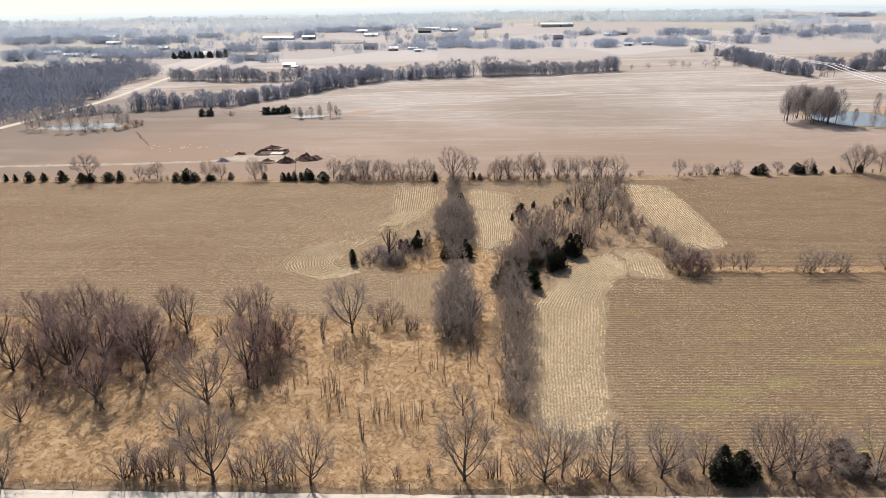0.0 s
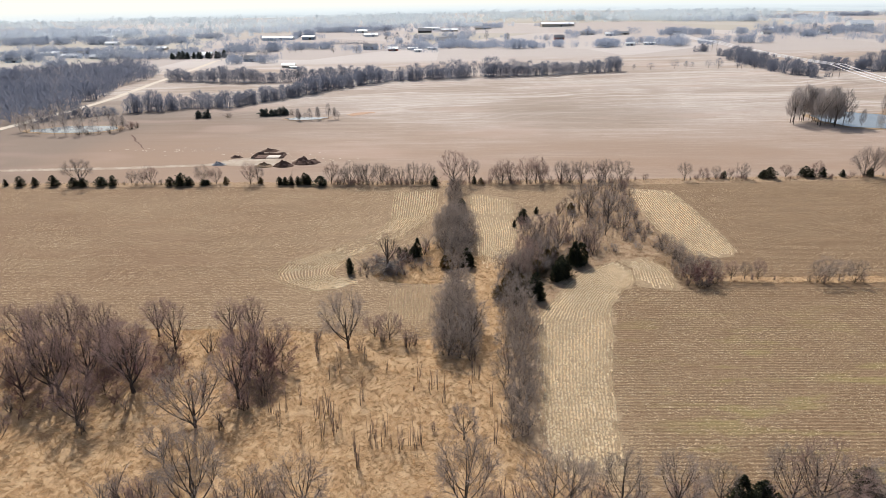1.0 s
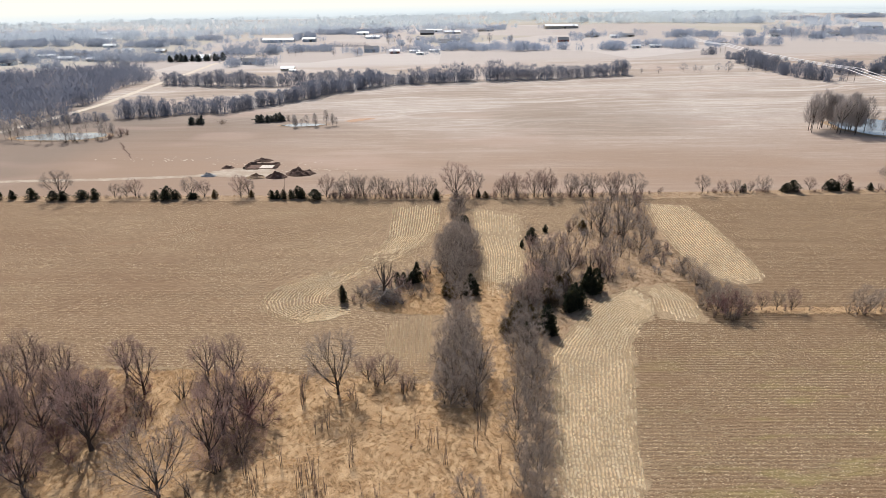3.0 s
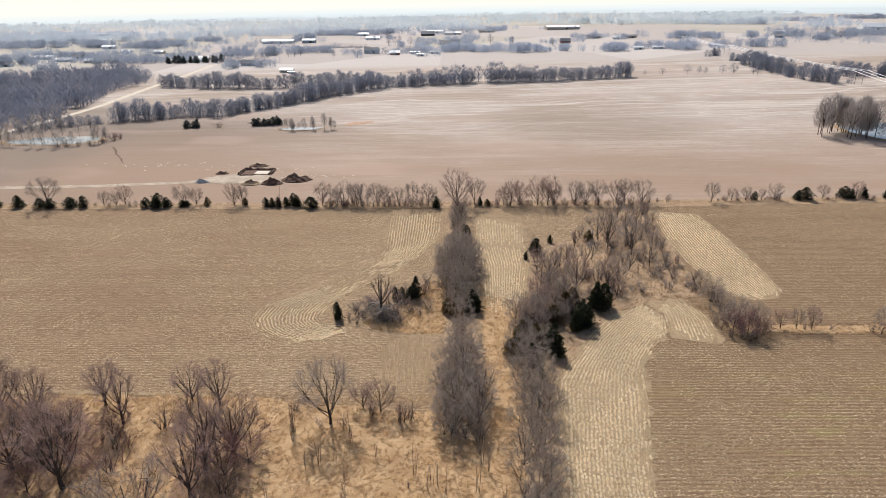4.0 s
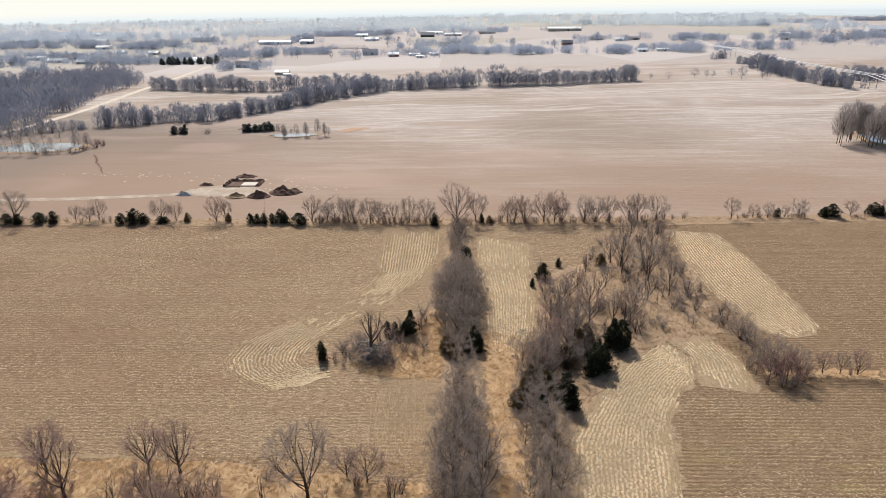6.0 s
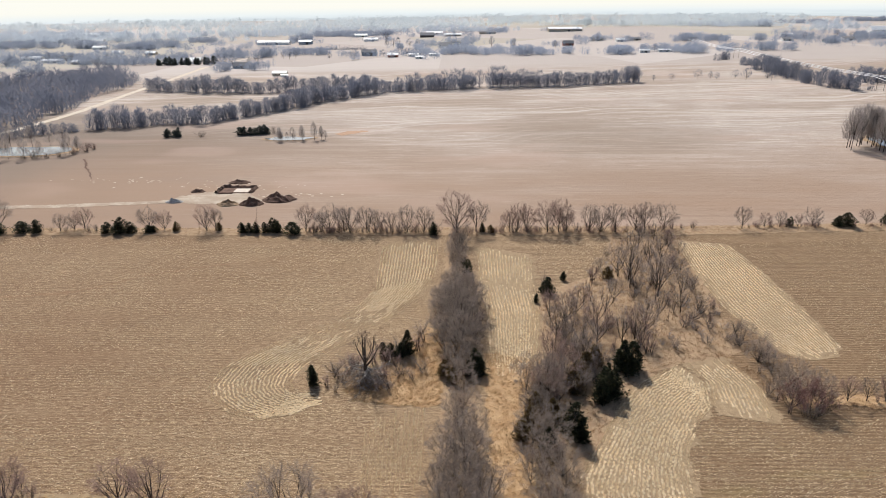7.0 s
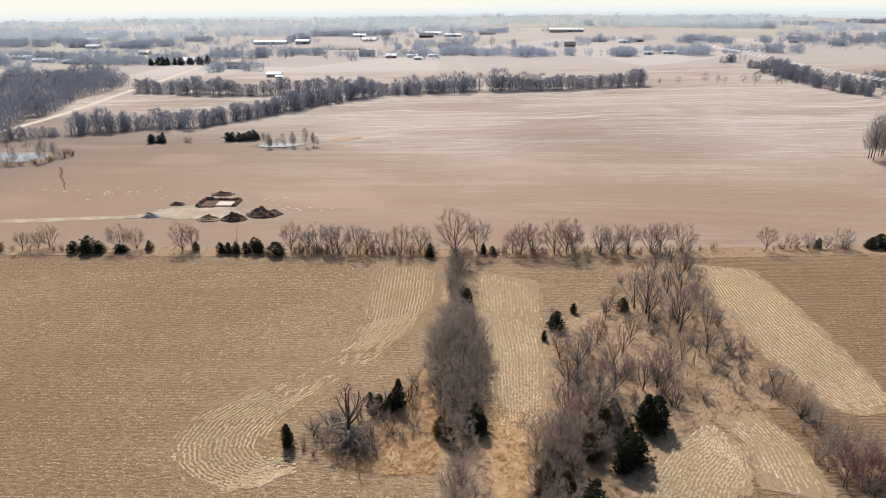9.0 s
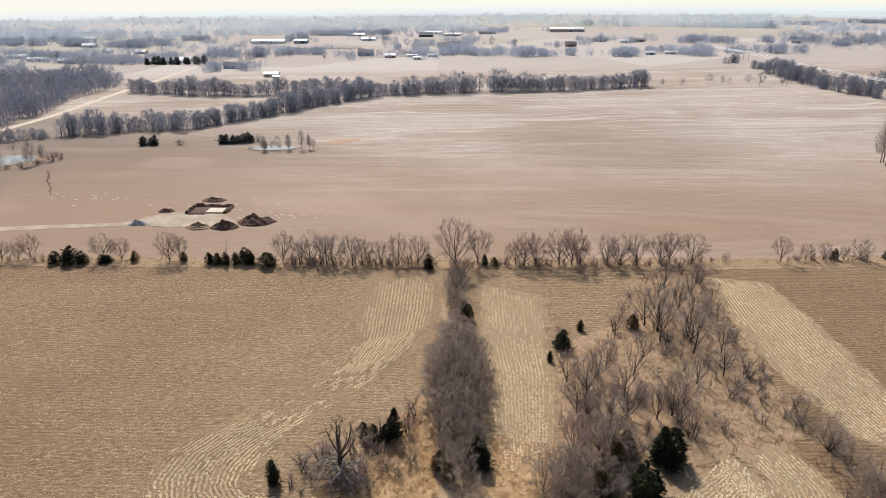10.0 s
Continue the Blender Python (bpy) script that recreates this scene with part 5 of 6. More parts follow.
def building(name, x, y, w, d, wall_h, roof_h, wall_mat, roof_mat, label, category="house", turn=0.0, windows=2, door=True):
    """A gabled building with its ridge along its width."""
    w, d, wall_h, roof_h = 0.85 * w, 0.85 * d, 0.75 * wall_h, 0.8 * roof_h
    ob = new(name)
    g = Geo()
    x0, x1, y0, y1 = -w / 2, w / 2, -d / 2, d / 2
    g.box(x0, y0, -0.3, x1, y1, wall_h)
    b = len(g.v)
    for xx in (x0, x1):
        g.v += [(xx, y0, wall_h), (xx, y1, wall_h), (xx, 0, wall_h + roof_h)]
    g.f += [(b, b + 1, b + 2), (b + 3, b + 5, b + 4)]
    part("wall", g, wall_mat, ob)
    g = Geo()
    o, t = 0.4, 0.18
    k = roof_h / (d / 2)
    for s in (-1, 1):
        b = len(g.v)
        for zz in (0, t):
            g.v += [(x0 - o, s * (d / 2 + o), wall_h - o * k + zz + 0.02), (x1 + o, s * (d / 2 + o), wall_h - o * k + zz + 0.02), (x1 + o, 0, wall_h + roof_h + zz + 0.02), (x0 - o, 0, wall_h + roof_h + zz + 0.02)]
        g.f += [tuple(b + i for i in f) for f in ((0, 1, 2, 3), (4, 5, 6, 7), (0, 1, 5, 4), (1, 2, 6, 5), (2, 3, 7, 6), (3, 0, 4, 7))]
    part("roof", g, roof_mat, ob)
    if door:
        g = Geo()
        g.box(w * 0.08, y0 - 0.06, 0, w * 0.08 + min(3.0, w * 0.2), y0 + 0.05, min(2.8, wall_h * 0.85))
        part("door", g, M_DARKWALL, ob)
    for i in range(windows):
        g = Geo()
        cx = x0 + w * (i + 0.5) / windows
        if abs(cx - w * 0.14) < w * 0.12:
            cx -= w * 0.2
        g.box(cx - 0.6, y0 - 0.05, wall_h * 0.45, cx + 0.6, y0 + 0.05, wall_h * 0.8)
        part("window", g, M_OPENING, ob)
    ob.matrix_basis = Matrix.Translation((x, y, drop(x, y))) @ Matrix.Rotation(radians(turn), 4, 'Z')
    farm_houses.append(ob)
    return tagged(ob, label, category)


building("warehouse", 180, 1130, 62, 26, 5.5, 2.6, M_TANWALL, M_WHITE, "long tan steel warehouse with a white roof", "warehouse", 0, 0)
building("shed", -137, 576, 13, 7, 3.0, 1.8, M_TANWALL, M_WHITE, "low tan farm shed with a bright white roof", "shed")
building("shed", -131, 566, 6, 3, 2.0, 0.6, M_WHITE, M_WHITE, "long white trailer beside the farm shed", "trailer", 0, 3)
building("barn", -189, 643, 14, 9, 3.6, 3.2, M_BLUEWALL, M_ROOFGREY, "grey weathered wooden barn among trees", "barn")
building("house", -256, 712, 13, 9, 3.2, 2.6, M_TANWALL, M_WHITE, "tan farmhouse with a pale roof behind cedars", "house", 0, 3)
building("house", -372, 713, 20, 9, 3.2, 2.2, M_TANWALL, M_WHITE, "long tan house with a bright pale roof", "house", 0, 3)
building("house", -410, 728, 24, 9, 3.0, 1.8, M_WHITE, M_WHITE, "long white farm building with pale roof", "house", 0, 3)
building("house", -446, 776, 18, 9, 3.0, 2.0, M_WHITE, M_ROOFGREY, "white farmhouse with a grey roof", "house", 0, 3)
building("barn", -59, 724, 12, 8, 3.2, 2.2, M_REDWALL, M_WHITE, "low red barn with a white roof", "barn")
building("barn", -86, 748, 18, 9, 5.0, 3.0, M_BLUEWALL, M_ROOFGREY, "blue-grey barn with a grey roof", "barn")
building("trailer", -38, 727, 12, 4, 2.8, 0.8, M_WHITE, M_WHITE, "white mobile home beside the road", "trailer", 0, 3)
building("trailer", -17, 727, 12, 4, 2.8, 0.8, M_WHITE, M_WHITE, "white mobile home beside the road", "trailer", 0, 3)
building("house", -8, 845, 16, 9, 4.6, 2.4, M_WHITE, M_ROOFGREY, "white two-storey farmhouse with grey roof", "house", 0, 4)
building("house", 5, 862, 14, 9, 4.6, 2.4, M_WHITE, M_ROOFGREY, "white two-storey farmhouse with grey roof", "house", 0, 4)
building("barn", 135, 826, 14, 8, 4.0, 3.4, M_REDWALL, M_ROOFGREY, "dull red gabled barn with a grey roof", "barn")
building("house", 182, 900, 16, 8, 3.2, 2.4, M_TANWALL, M_ROOFGREY, "tan farmhouse with a grey roof", "house", 0, 3)
building("house", 228, 890, 18, 8, 3.2, 2.0, M_TANWALL, M_ROOFGREY, "tan farmhouse with a grey roof", "house", 0, 3)
building("trailer", 192, 716, 11, 5, 3.0, 1.4, M_WHITE, M_WHITE, "white mobile home with a white roof", "trailer", 0, 2)
building("trailer", 213, 719, 14, 5, 2.8, 1.0, M_WHITE, M_WHITE, "long white trailer near the hedge", "trailer", 0, 3)
building("house", 393, 842, 14, 9, 3.2, 2.4, M_WHITE, M_ROOFGREY, "white farmhouse among bare trees", "house", 0, 3)
building("house", 426, 810, 16, 9, 3.2, 2.4, M_BLUEWALL, M_ROOFGREY, "grey barn among bare trees", "barn", 0, 2)
building("house", 466, 846, 15, 9, 3.2, 2.4, M_WHITE, M_ROOFGREY, "white farmhouse among bare trees", "house", 0, 3)
building("warehouse", -240, 955, 50, 18, 4.5, 2.0, M_WHITE, M_WHITE, "long white poultry barn far off", "warehouse", 0, 0)
building("warehouse", -196, 950, 20, 14, 5.0, 2.0, M_BLUEWALL, M_WHITE, "pale blue farm store far off", "warehouse", 0, 0)
building("house", -112, 985, 22, 10, 3.5, 2.2, M_WHITE, M_WHITE, "white farm building far off", "house", 0, 0)
building("house", 2, 1060, 30, 10, 3.5, 2.2, M_TANWALL, M_WHITE, "tan farm building with white roof far off", "house", 0, 0)
building("house", -27, 1120, 30, 10, 3.5, 2.2, M_WHITE, M_WHITE, "white farm building far off", "house", 0, 0)
building("house", 56, 1100, 30, 10, 3.5, 2.2, M_TANWALL, M_ROOFGREY, "tan farm building far off", "house", 0, 0)
building("house", -452, 905, 20, 10, 3.5, 2.2, M_WHITE, M_WHITE, "white house with a bright roof far off", "house", 0, 0)
building("warehouse", 600, 1000, 40, 18, 6, 6, M_WHITE, M_WHITE, "white peaked farm store far off", "warehouse", 0, 0)
building("house", -441, 677, 15, 9, 3.2, 2.4, M_WHITE, M_ROOFGREY, "white farmhouse beside a grey wood", "house", 0, 3)
building("house", -447, 754, 24, 10, 3.4, 2.0, M_WHITE, M_WHITE, "white farm building with a bright roof", "house", 0, 3)
building("house", -365, 606, 11, 8, 3.0, 2.0, M_WHITE, M_ROOFGREY, "small white house at the edge of the wood", "house", 0, 2)
building("barn", -410, 752, 12, 9, 3.6, 2.6, M_BLUEWALL, M_ROOFGREY, "blue-grey barn among bare trees", "barn", 0, 1)
building("house", -392, 829, 14, 9, 3.2, 2.2, M_WHITE, M_WHITE, "white farmhouse with a pale roof", "house", 0, 2)
building("house", -348, 818, 14, 9, 3.2, 2.2, M_TANWALL, M_WHITE, "tan farmhouse with a pale roof", "house", 0, 2)
building("house", -524, 1040, 20, 11, 3.6, 2.2, M_WHITE, M_WHITE, "white barn with a bright roof far off", "barn", 0, 0)
building("warehouse", -622, 1198, 120, 16, 4.0, 2.0, M_WHITE, M_WHITE, "very long white barn far off", "warehouse", 8, 0)
building("house", -260, 700, 14, 9, 3.2, 2.0, M_WHITE, M_WHITE, "white house behind dark cedars", "house", 0, 2)
building("house", -140, 1091, 22, 11, 3.6, 2.2, M_WHITE, M_WHITE, "white farm building in an open field", "house", 0, 0)
building("barn", -36, 1049, 24, 14, 4.0, 4.4, M_DARKWALL, M_ROOFGREY, "dark gabled barn on open ground", "barn", 0, 0)
building("house", -5, 822, 14, 9, 3.6, 2.2, M_WHITE, M_ROOFGREY, "white farmhouse among bare trees", "house", 0, 3)
building("trailer", -31, 700, 9, 4, 2.8, 0.8, M_WHITE, M_WHITE, "white mobile home beside the road", "trailer", 0, 2)
building("house", 187, 906, 15, 9, 3.4, 2.2, M_TANWALL, M_ROOFGREY, "tan house among dark bushes", "house", 0, 2)
building("house", 207, 875, 12, 8, 3.2, 2.0, M_WHITE, M_WHITE, "small white house with a pale roof", "house", 0, 2)
building("house", 433, 925, 16, 9, 3.4, 2.2, M_WHITE, M_WHITE, "white farmhouse among bare trees", "house", 0, 2)

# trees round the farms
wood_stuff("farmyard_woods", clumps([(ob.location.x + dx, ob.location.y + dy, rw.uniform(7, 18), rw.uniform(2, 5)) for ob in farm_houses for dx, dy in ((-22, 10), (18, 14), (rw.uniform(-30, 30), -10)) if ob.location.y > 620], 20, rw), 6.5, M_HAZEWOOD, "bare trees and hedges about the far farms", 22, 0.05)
for i in range(13):
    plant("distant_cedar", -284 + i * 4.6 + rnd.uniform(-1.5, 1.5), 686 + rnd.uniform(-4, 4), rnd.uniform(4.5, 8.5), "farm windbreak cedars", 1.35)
for x, y, h in ((-95, 700, 11), (-64, 855, 12), (47, 835, 12), (-180, 640, 10), (-198, 648, 11), (-176, 652, 11), (-206, 650, 10), (-215, 660, 11), (-222, 655, 9), (-87, 950, 14), (-120, 705, 8), (-166, 730, 9), (-172, 728, 8), (-160, 732, 8),
                (-46, 735, 8), (-70, 735, 7), (115, 790, 9), (180, 880, 9), (205, 725, 8), (-70, 860, 10), (-78, 858, 10), (-40, 850, 10), (-50, 842, 11), (70, 800, 11), (395, 850, 11), (410, 835, 10), (455, 850, 12), (475, 855, 10), (-395, 735, 10), (-350, 722, 9), (-425, 745, 10)):
    plant("distant_tree", x, y, h, "farmyard trees", 1.3)
# evergreens and bushes out in the far field
for x, y, h, w in ((-125.5, 331, 4.6, 1.5), (-123, 331, 3.8, 1.5), (-121, 331, 6.0, 0.9), (-94, 333.5, 4.2, 1.4), (-92, 334, 4.4, 1.4), (-90, 334, 4.4, 1.4), (-88, 335, 4.2, 1.4), (-86, 335, 4.8, 1.3), (-84, 336, 5.2, 1.1), (-82, 336, 4.8, 1.2)):
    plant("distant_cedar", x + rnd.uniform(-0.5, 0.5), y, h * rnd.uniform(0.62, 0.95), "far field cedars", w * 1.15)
plant("shrub", -111, 331.5, 2.8, "far field bushes", 2.4)
plant("shrub", -80, 337, 3.4, "far field bushes", 1.6)


# ---- ponds ----
def pond(name, cx, cy, rx, ry, seed, label):
    def disc(k, z, wobble):
        g = Geo()
        n = 40
        g.v.append((cx, cy, 0))
        for i in range(n):
            an = 2 * math.pi * i / n
            r = k * (1 + wobble * noise.noise((math.cos(an) * 1.5, math.sin(an) * 1.5, seed)))
            g.v.append((cx + math.cos(an) * rx * r, cy + math.sin(an) * ry * r, 0))
        g.v = [(x, y, drop(x, y) + z) for x, y, _ in g.v]
        g.f = [(0, i + 1, (i + 1) % n + 1) for i in range(n)]
        return g
    bank = tagged(new(name + "_bank", disc(1.16, 0.12, 0.3).mesh("bank", M_BRUSH_SOIL)), "muddy grass bank round the pond", "pond bank", kind="structure")
    return tagged(new(name, disc(1.0, 0.22, 0.3).mesh("water", M_WATER)), label, "pond", kind="structure")


pond("pond_west", -172, 302, 20, 9.5, 1.0, "pale still farm pond ringed by bare trees")
pond("pond_middle", -70, 324, 10, 4.0, 2.0, "small pale pond beside cedars")
pond("pond_east", 189, 303, 19, 17, 3.0, "still grey pond beside a bare grove")
for i in range(22):
    an = 6.28 * i / 22
    if 0.3 < an < 1.4 and i % 2:
        continue
    plant("pond_tree", -172 + 23 * math.cos(an) + rnd.uniform(-2, 2), 300 + 12 * math.sin(an) + rnd.uniform(-1.5, 1.5), rnd.uniform(5, 9), "western pond trees", 0.9)
for x, y in ((-152, 292), (-149, 296), (-155, 289), (-147, 302), (-160, 289), (-150, 310), (-146, 306), (-164, 289)):
    plant("shrub", x, y, rnd.uniform(2.5, 4), "western pond bushes", 1.8)
for i in range(15):
    u = 0.15 + 0.85 * rnd.random()
    plant("pond_tree", -77 + 25 * u, 318.6 + rnd.uniform(-1.2, 1.6) + 3.5 * u, rnd.uniform(3.5, 9.0) * (0.6 + 0.4 * u), "middle pond trees", 0.9)
for i in range(24):
    # a dense grove on the near western shore
    an, r = rnd.uniform(0, 6.28), math.sqrt(rnd.random())
    plant("pond_tree", 166 + 12 * r * math.cos(an), 297 + 8.5 * r * math.sin(an), rnd.uniform(11, 16), "eastern pond trees", 1.0)
for i in range(16):
    an = 2.2 + 4.6 * i / 15 + rnd.uniform(-0.1, 0.1)
    plant("pond_tree", 189 + 20 * math.cos(an), 303 + 18 * math.sin(an), rnd.uniform(6, 12), "eastern pond trees", 0.8)


# ---- building site ----
def mound(name, x, y, rx, ry, h, mat, label, seed, kind="mound"):
    g = Geo()
    n, rings = 28, 9
    for j in range(rings + 1):
        f = j / rings
        for i in range(n):
            an = 2 * math.pi * i / n
            c, s = math.cos(an), math.sin(an)
            r = f * (1 + 0.22 * noise.noise((c * 1.4, s * 1.4, seed)))
            z = 0.82 * h * (1 - f ** 1.35) * (0.9 + 1.1 * noise.noise((c * r * 2.6, s * r * 2.6, seed + 5)))
            z += 0.30 * noise.noise((c * r * 9, s * r * 9, seed)) * (1 - f * f)
            g.v.append((rx * r * c, ry * r * s, z - (0.15 if j == rings else 0)))
    for j in range(rings):
        for i in range(n):
            a0, a1 = j * n + i, j * n + (i + 1) % n
            g.f.append((a0, a0 + n, a1 + n, a1))
    ob = new(name, g.mesh(name, mat))
    ob.matrix_basis = Matrix.Translation((x, y, drop(x, y) + 0.06))
    return tagged(ob, label, kind)


mound("dirt_mound", -58, 228.5, 3.8, 2.6, 2.2, M_DIRT, "dark brown heap of dug earth", 1.0)
mound("dirt_mound", -51, 232.5, 5.2, 3.4, 2.5, M_DIRT, "large dark brown heap of dug earth", 2.0)
mound("dirt_mound", -69, 252, 4.0, 2.0, 1.2, M_DIRT, "low brown bank of dug earth", 3.0)
mound("dirt_mound", -79, 241.5, 2.4, 1.6, 0.9, M_DIRT, "small brown heap of dug earth", 4.0)
mound("gravel_mound", -82, 230.5, 3.0, 1.6, 1.2, M_GRAVEL, "smooth grey heap of gravel", 5.0)
mound("soil_mound", -65, 228.2, 3.6, 2.2, 1.4, M_BRUSH_SOIL, "pale tan heap of topsoil", 6.0)


def foundation():
    """A dug basement: earth walls about a pale floor slab."""
    ob = new("foundation")
    rng = random.Random(12)
    for x0, y0, x1, y1, h in ((-5.4, 3.4, 5.2, 3.6, 1.0), (-5.4, -3.0, -5.2, 3.8, 0.9), (5.1, -2.6, 5.2, 3.6, 0.75), (-5.0, -3.4, -0.2, -3.3, 0.45)):
        g = Geo()
        n = 14
        line = [Vector((x0 + (x1 - x0) * i / n + rng.gauss(0, 0.12), y0 + (y1 - y0) * i / n + rng.gauss(0, 0.12), 0)) for i in range(n + 1)]
        side = Vector((-(y1 - y0), x1 - x0, 0)).normalized()
        for p in line:
            k = h * rng.uniform(0.55, 1.2)
            for off, z in ((-1.0, -0.1), (-0.5, 0.6 * k), (0.05, k), (0.5, 0.55 * k), (1.0, -0.1)):
                g.v.append(tuple(p + side * (off * (0.75 + rng.uniform(-.15, .15))) + Vector((0, 0, z))))
        for i in range(n):
            g.f += [(i * 5 + j, i * 5 + j + 1, i * 5 + j + 6, i * 5 + j + 5) for j in range(4)]
        part("bank", g, M_DIRT, ob)
    g = Geo()
    g.box(-4.7, -2.9, -0.1, 4.7, 2.8, 0.12)
    part("floor", g, M_DIRT, ob)
    g = Geo()
    g.box(-0.4, -2.2, 0.1, 4.2, 1.6, 0.22)
    part("slab", g, M_CONCRETE, ob, "pale fresh concrete slab")
    ob.matrix_basis = Matrix.Translation((-67, 242.5, drop(-67, 242.5) + 0.05))
    return tagged(ob, "dug house foundation with dark earth banks and pale slab", "foundation")


foundation()


# ---- power line ----
def power_pole(x, y, tall):
    """A twin-post pole; tall: height of its crossarm over the ground."""
    ob = new("power_pole")
    for dx in (-2.2, 2.2):
        g = Geo()
        g.tube([(dx, 0, -0.5), (dx, 0, tall + 0.9)], [0.15, 0.11], 6)
        part("post", g, M_POST, ob)
    g = Geo()
    g.box(-5.0, -0.12, tall - 0.25, 5.0, 0.12, tall)
    part("crossarm", g, M_POST, ob)
    for dx in (-4.6, 0.0, 4.6):
        g = Geo()
        g.tube([(dx, 0, tall - 1.5), (dx, 0, tall - 0.9), (dx, 0, tall - 0.2)], [0.10, 0.16, 0.10], 6)
        part("insulator", g, M_STEEL, ob)
    ob.matrix_basis = Matrix.Translation((x, y, drop(x, y)))
    return ob


POLES = [(228.0, 300.0), (249.5, 432.0), (251.6, 640.0), (268.6, 800.0)]
ARMS = [12.5, 9.6, 9.5, 7.6]
for (x, y), tall in zip(POLES, ARMS):
    tagged(power_pole(x, y, tall), "wooden twin-post power pole above the hedge", "power pole", "power line poles")
for dx in (-4.6, 0.0, 4.6):
    g = Geo()
    for (xa, ya), (xb, yb), ha, hb in zip(POLES, POLES[1:], ARMS, ARMS[1:]):
        pts = []
        for k in range(13):
            u = k / 12
            z = (drop(xa, ya) + ha) * (1 - u) + (drop(xb, yb) + hb) * u
            pts.append((xa + (xb - xa) * u + dx, ya + (yb - ya) * u, z - 1.5 - 6.5 * u * (1 - u)))
        g.tube(pts, [0.17] * 13, 4)
    tagged(new("power_cable", g.mesh("power_cable", M_CABLE)), "bright sagging power cable strung between poles", "power cable", "power cables")


# ---- roadside fence ----
fence = tagged(new("fence"), "wire fence on weathered wooden posts beside the road", "fence")
post = Geo()
post.tube([(0, 0, -0.3), (0, 0, 1.25)], [0.05, 0.045], 7)
post_mesh = post.mesh("post", M_POST)
for i in range(24):
    x = -70 + i * 6.0
    ob = new("post", post_mesh)
    ob.parent = fence
    ob.location = (x + rnd.uniform(-0.2, 0.2), 63.9 - (x + 70) * 0.012, 0.03)
for z in (0.55, 1.05):
    g = Geo()
    g.tube([(-70 + 4 * i, 63.9 - 4 * i * 0.012, z) for i in range(36)], [0.012] * 36, 3)
    part("wire", g, M_POST, fence)


# ---- loose cover ----
def tufts(name, spots, mat, label, category, height, blades, width, lean):
    """Clumps of blades at the given spots."""
    rng = random.Random(name)
    g = Geo()
    for x, y in spots:
        o = Vector((x, y, 0.02))
        k = height * rng.uniform(0.6, 1.3)
        wind = noise.noise((x * 0.11, y * 0.11, 6.0)) * 7 + rng.gauss(0, 0.5)
        sway = Vector((math.cos(wind), math.sin(wind), 0)) * lean * rng.uniform(0.5, 1.3)
        for _ in range(blades):
            d = (UP + sway + Vector((rng.uniform(-.7, .7), rng.uniform(-.7, .7), 0))).normalized()
            g.blade(o + Vector((rng.uniform(-.22, .22), rng.uniform(-.22, .22), 0)), d, k * rng.uniform(0.6, 1.1), width, rng)
    return tagged(new(name, g.mesh(name, mat)), label, category, kind="stuff")


rg = random.Random(9)
NY = near_y
meadow_poly = [(-120, NY(106)), (-60, NY(108)), (-30, NY(107.5)), (-6, NY(104)), (9, NY(106)), (10, NY(80)), (20, NY(64.5)), (-30, NY(64.5)), (-120, NY(65))]
spots = []
for x, y in scatter(meadow_poly, 46000, rg):
    if noise.noise((x * 0.35, y * 0.35, 2.0)) + 0.5 * noise.noise((x * 1.3, y * 1.3, 5.0)) > -0.45:
        spots.append((x, y))
spots += scatter([(6.2, NY(98)), (6.2, NY(142)), (16, NY(140)), (12, NY(128)), (10.5, NY(100))], 1700, rg)
spots += scatter([(-16, NY(131)), (-10, NY(139)), (-4, NY(150)), (-0.5, NY(148)), (-0.5, NY(127)), (-8, NY(127)), (-14, NY(128))], 2600, rg)
spots += [(x, NY(107.6 - abs(x + 45) * 0.02) + rg.gauss(0, 1.3)) for x in (rg.uniform(-110, 6) for _ in range(1800))]
tufts("dry_grass", spots, M_GRASS, "tussocks of golden dry grass bent over", "grass", 0.50, 6, 0.045, 2.0)
brush = scatter([(11, NY(80)), (17.5, NY(130)), (18, NY(160)), (36, NY(176)), (41, NY(197)), (57, NY(198)), (53, NY(165)), (51, NY(142)), (36, NY(138)), (26, NY(130)), (17, NY(110))], 8000, rg)
brush += scatter([(-145, NY(199)), (-145, NY(203)), (60, NY(205)), (145, NY(208.5)), (145, NY(205)), (60, NY(199.5)), (0, NY(198))], 3500, rg)
brush += scatter([(44, NY(141)), (47, NY(143)), (54, NY(131)), (140, NY(131)), (140, NY(126.7)), (54, NY(126))], 1800, rg)
brush += scatter([(20, NY(62.6)), (20, NY(66)), (27, NY(68)), (110, NY(68.6)), (110, NY(62.4))], 3000, rg)
brush += scatter([(-100, NY(64.6)), (-100, NY(66)), (0, NY(64.8)), (20, NY(65.4)), (20, NY(62.4)), (0, NY(62.6))], 1800, rg)
tufts("brushwood_grass", brush, islands("russet_weeds", [(0.20, 0.115, 0.07), (0.34, 0.21, 0.12), (0.45, 0.32, 0.19), (0.52, 0.40, 0.24)], patch=0.5), "russet weeds and dry grass under the trees", "weeds", 0.5, 6, 0.04, 1.0)


def thinness(x, y):
    """Share of stubble lost: patchy everywhere, most of it where the rows sweep round the island."""
    worn = 0.62 * max(0.0, 1.0 - abs(y - 153.0) / 15.0) if x < -3 else 0.0
    return max(0.0, min(0.8, 0.02 + worn + 0.32 * noise.noise((x * 0.10, y * 0.10, 12.0))))


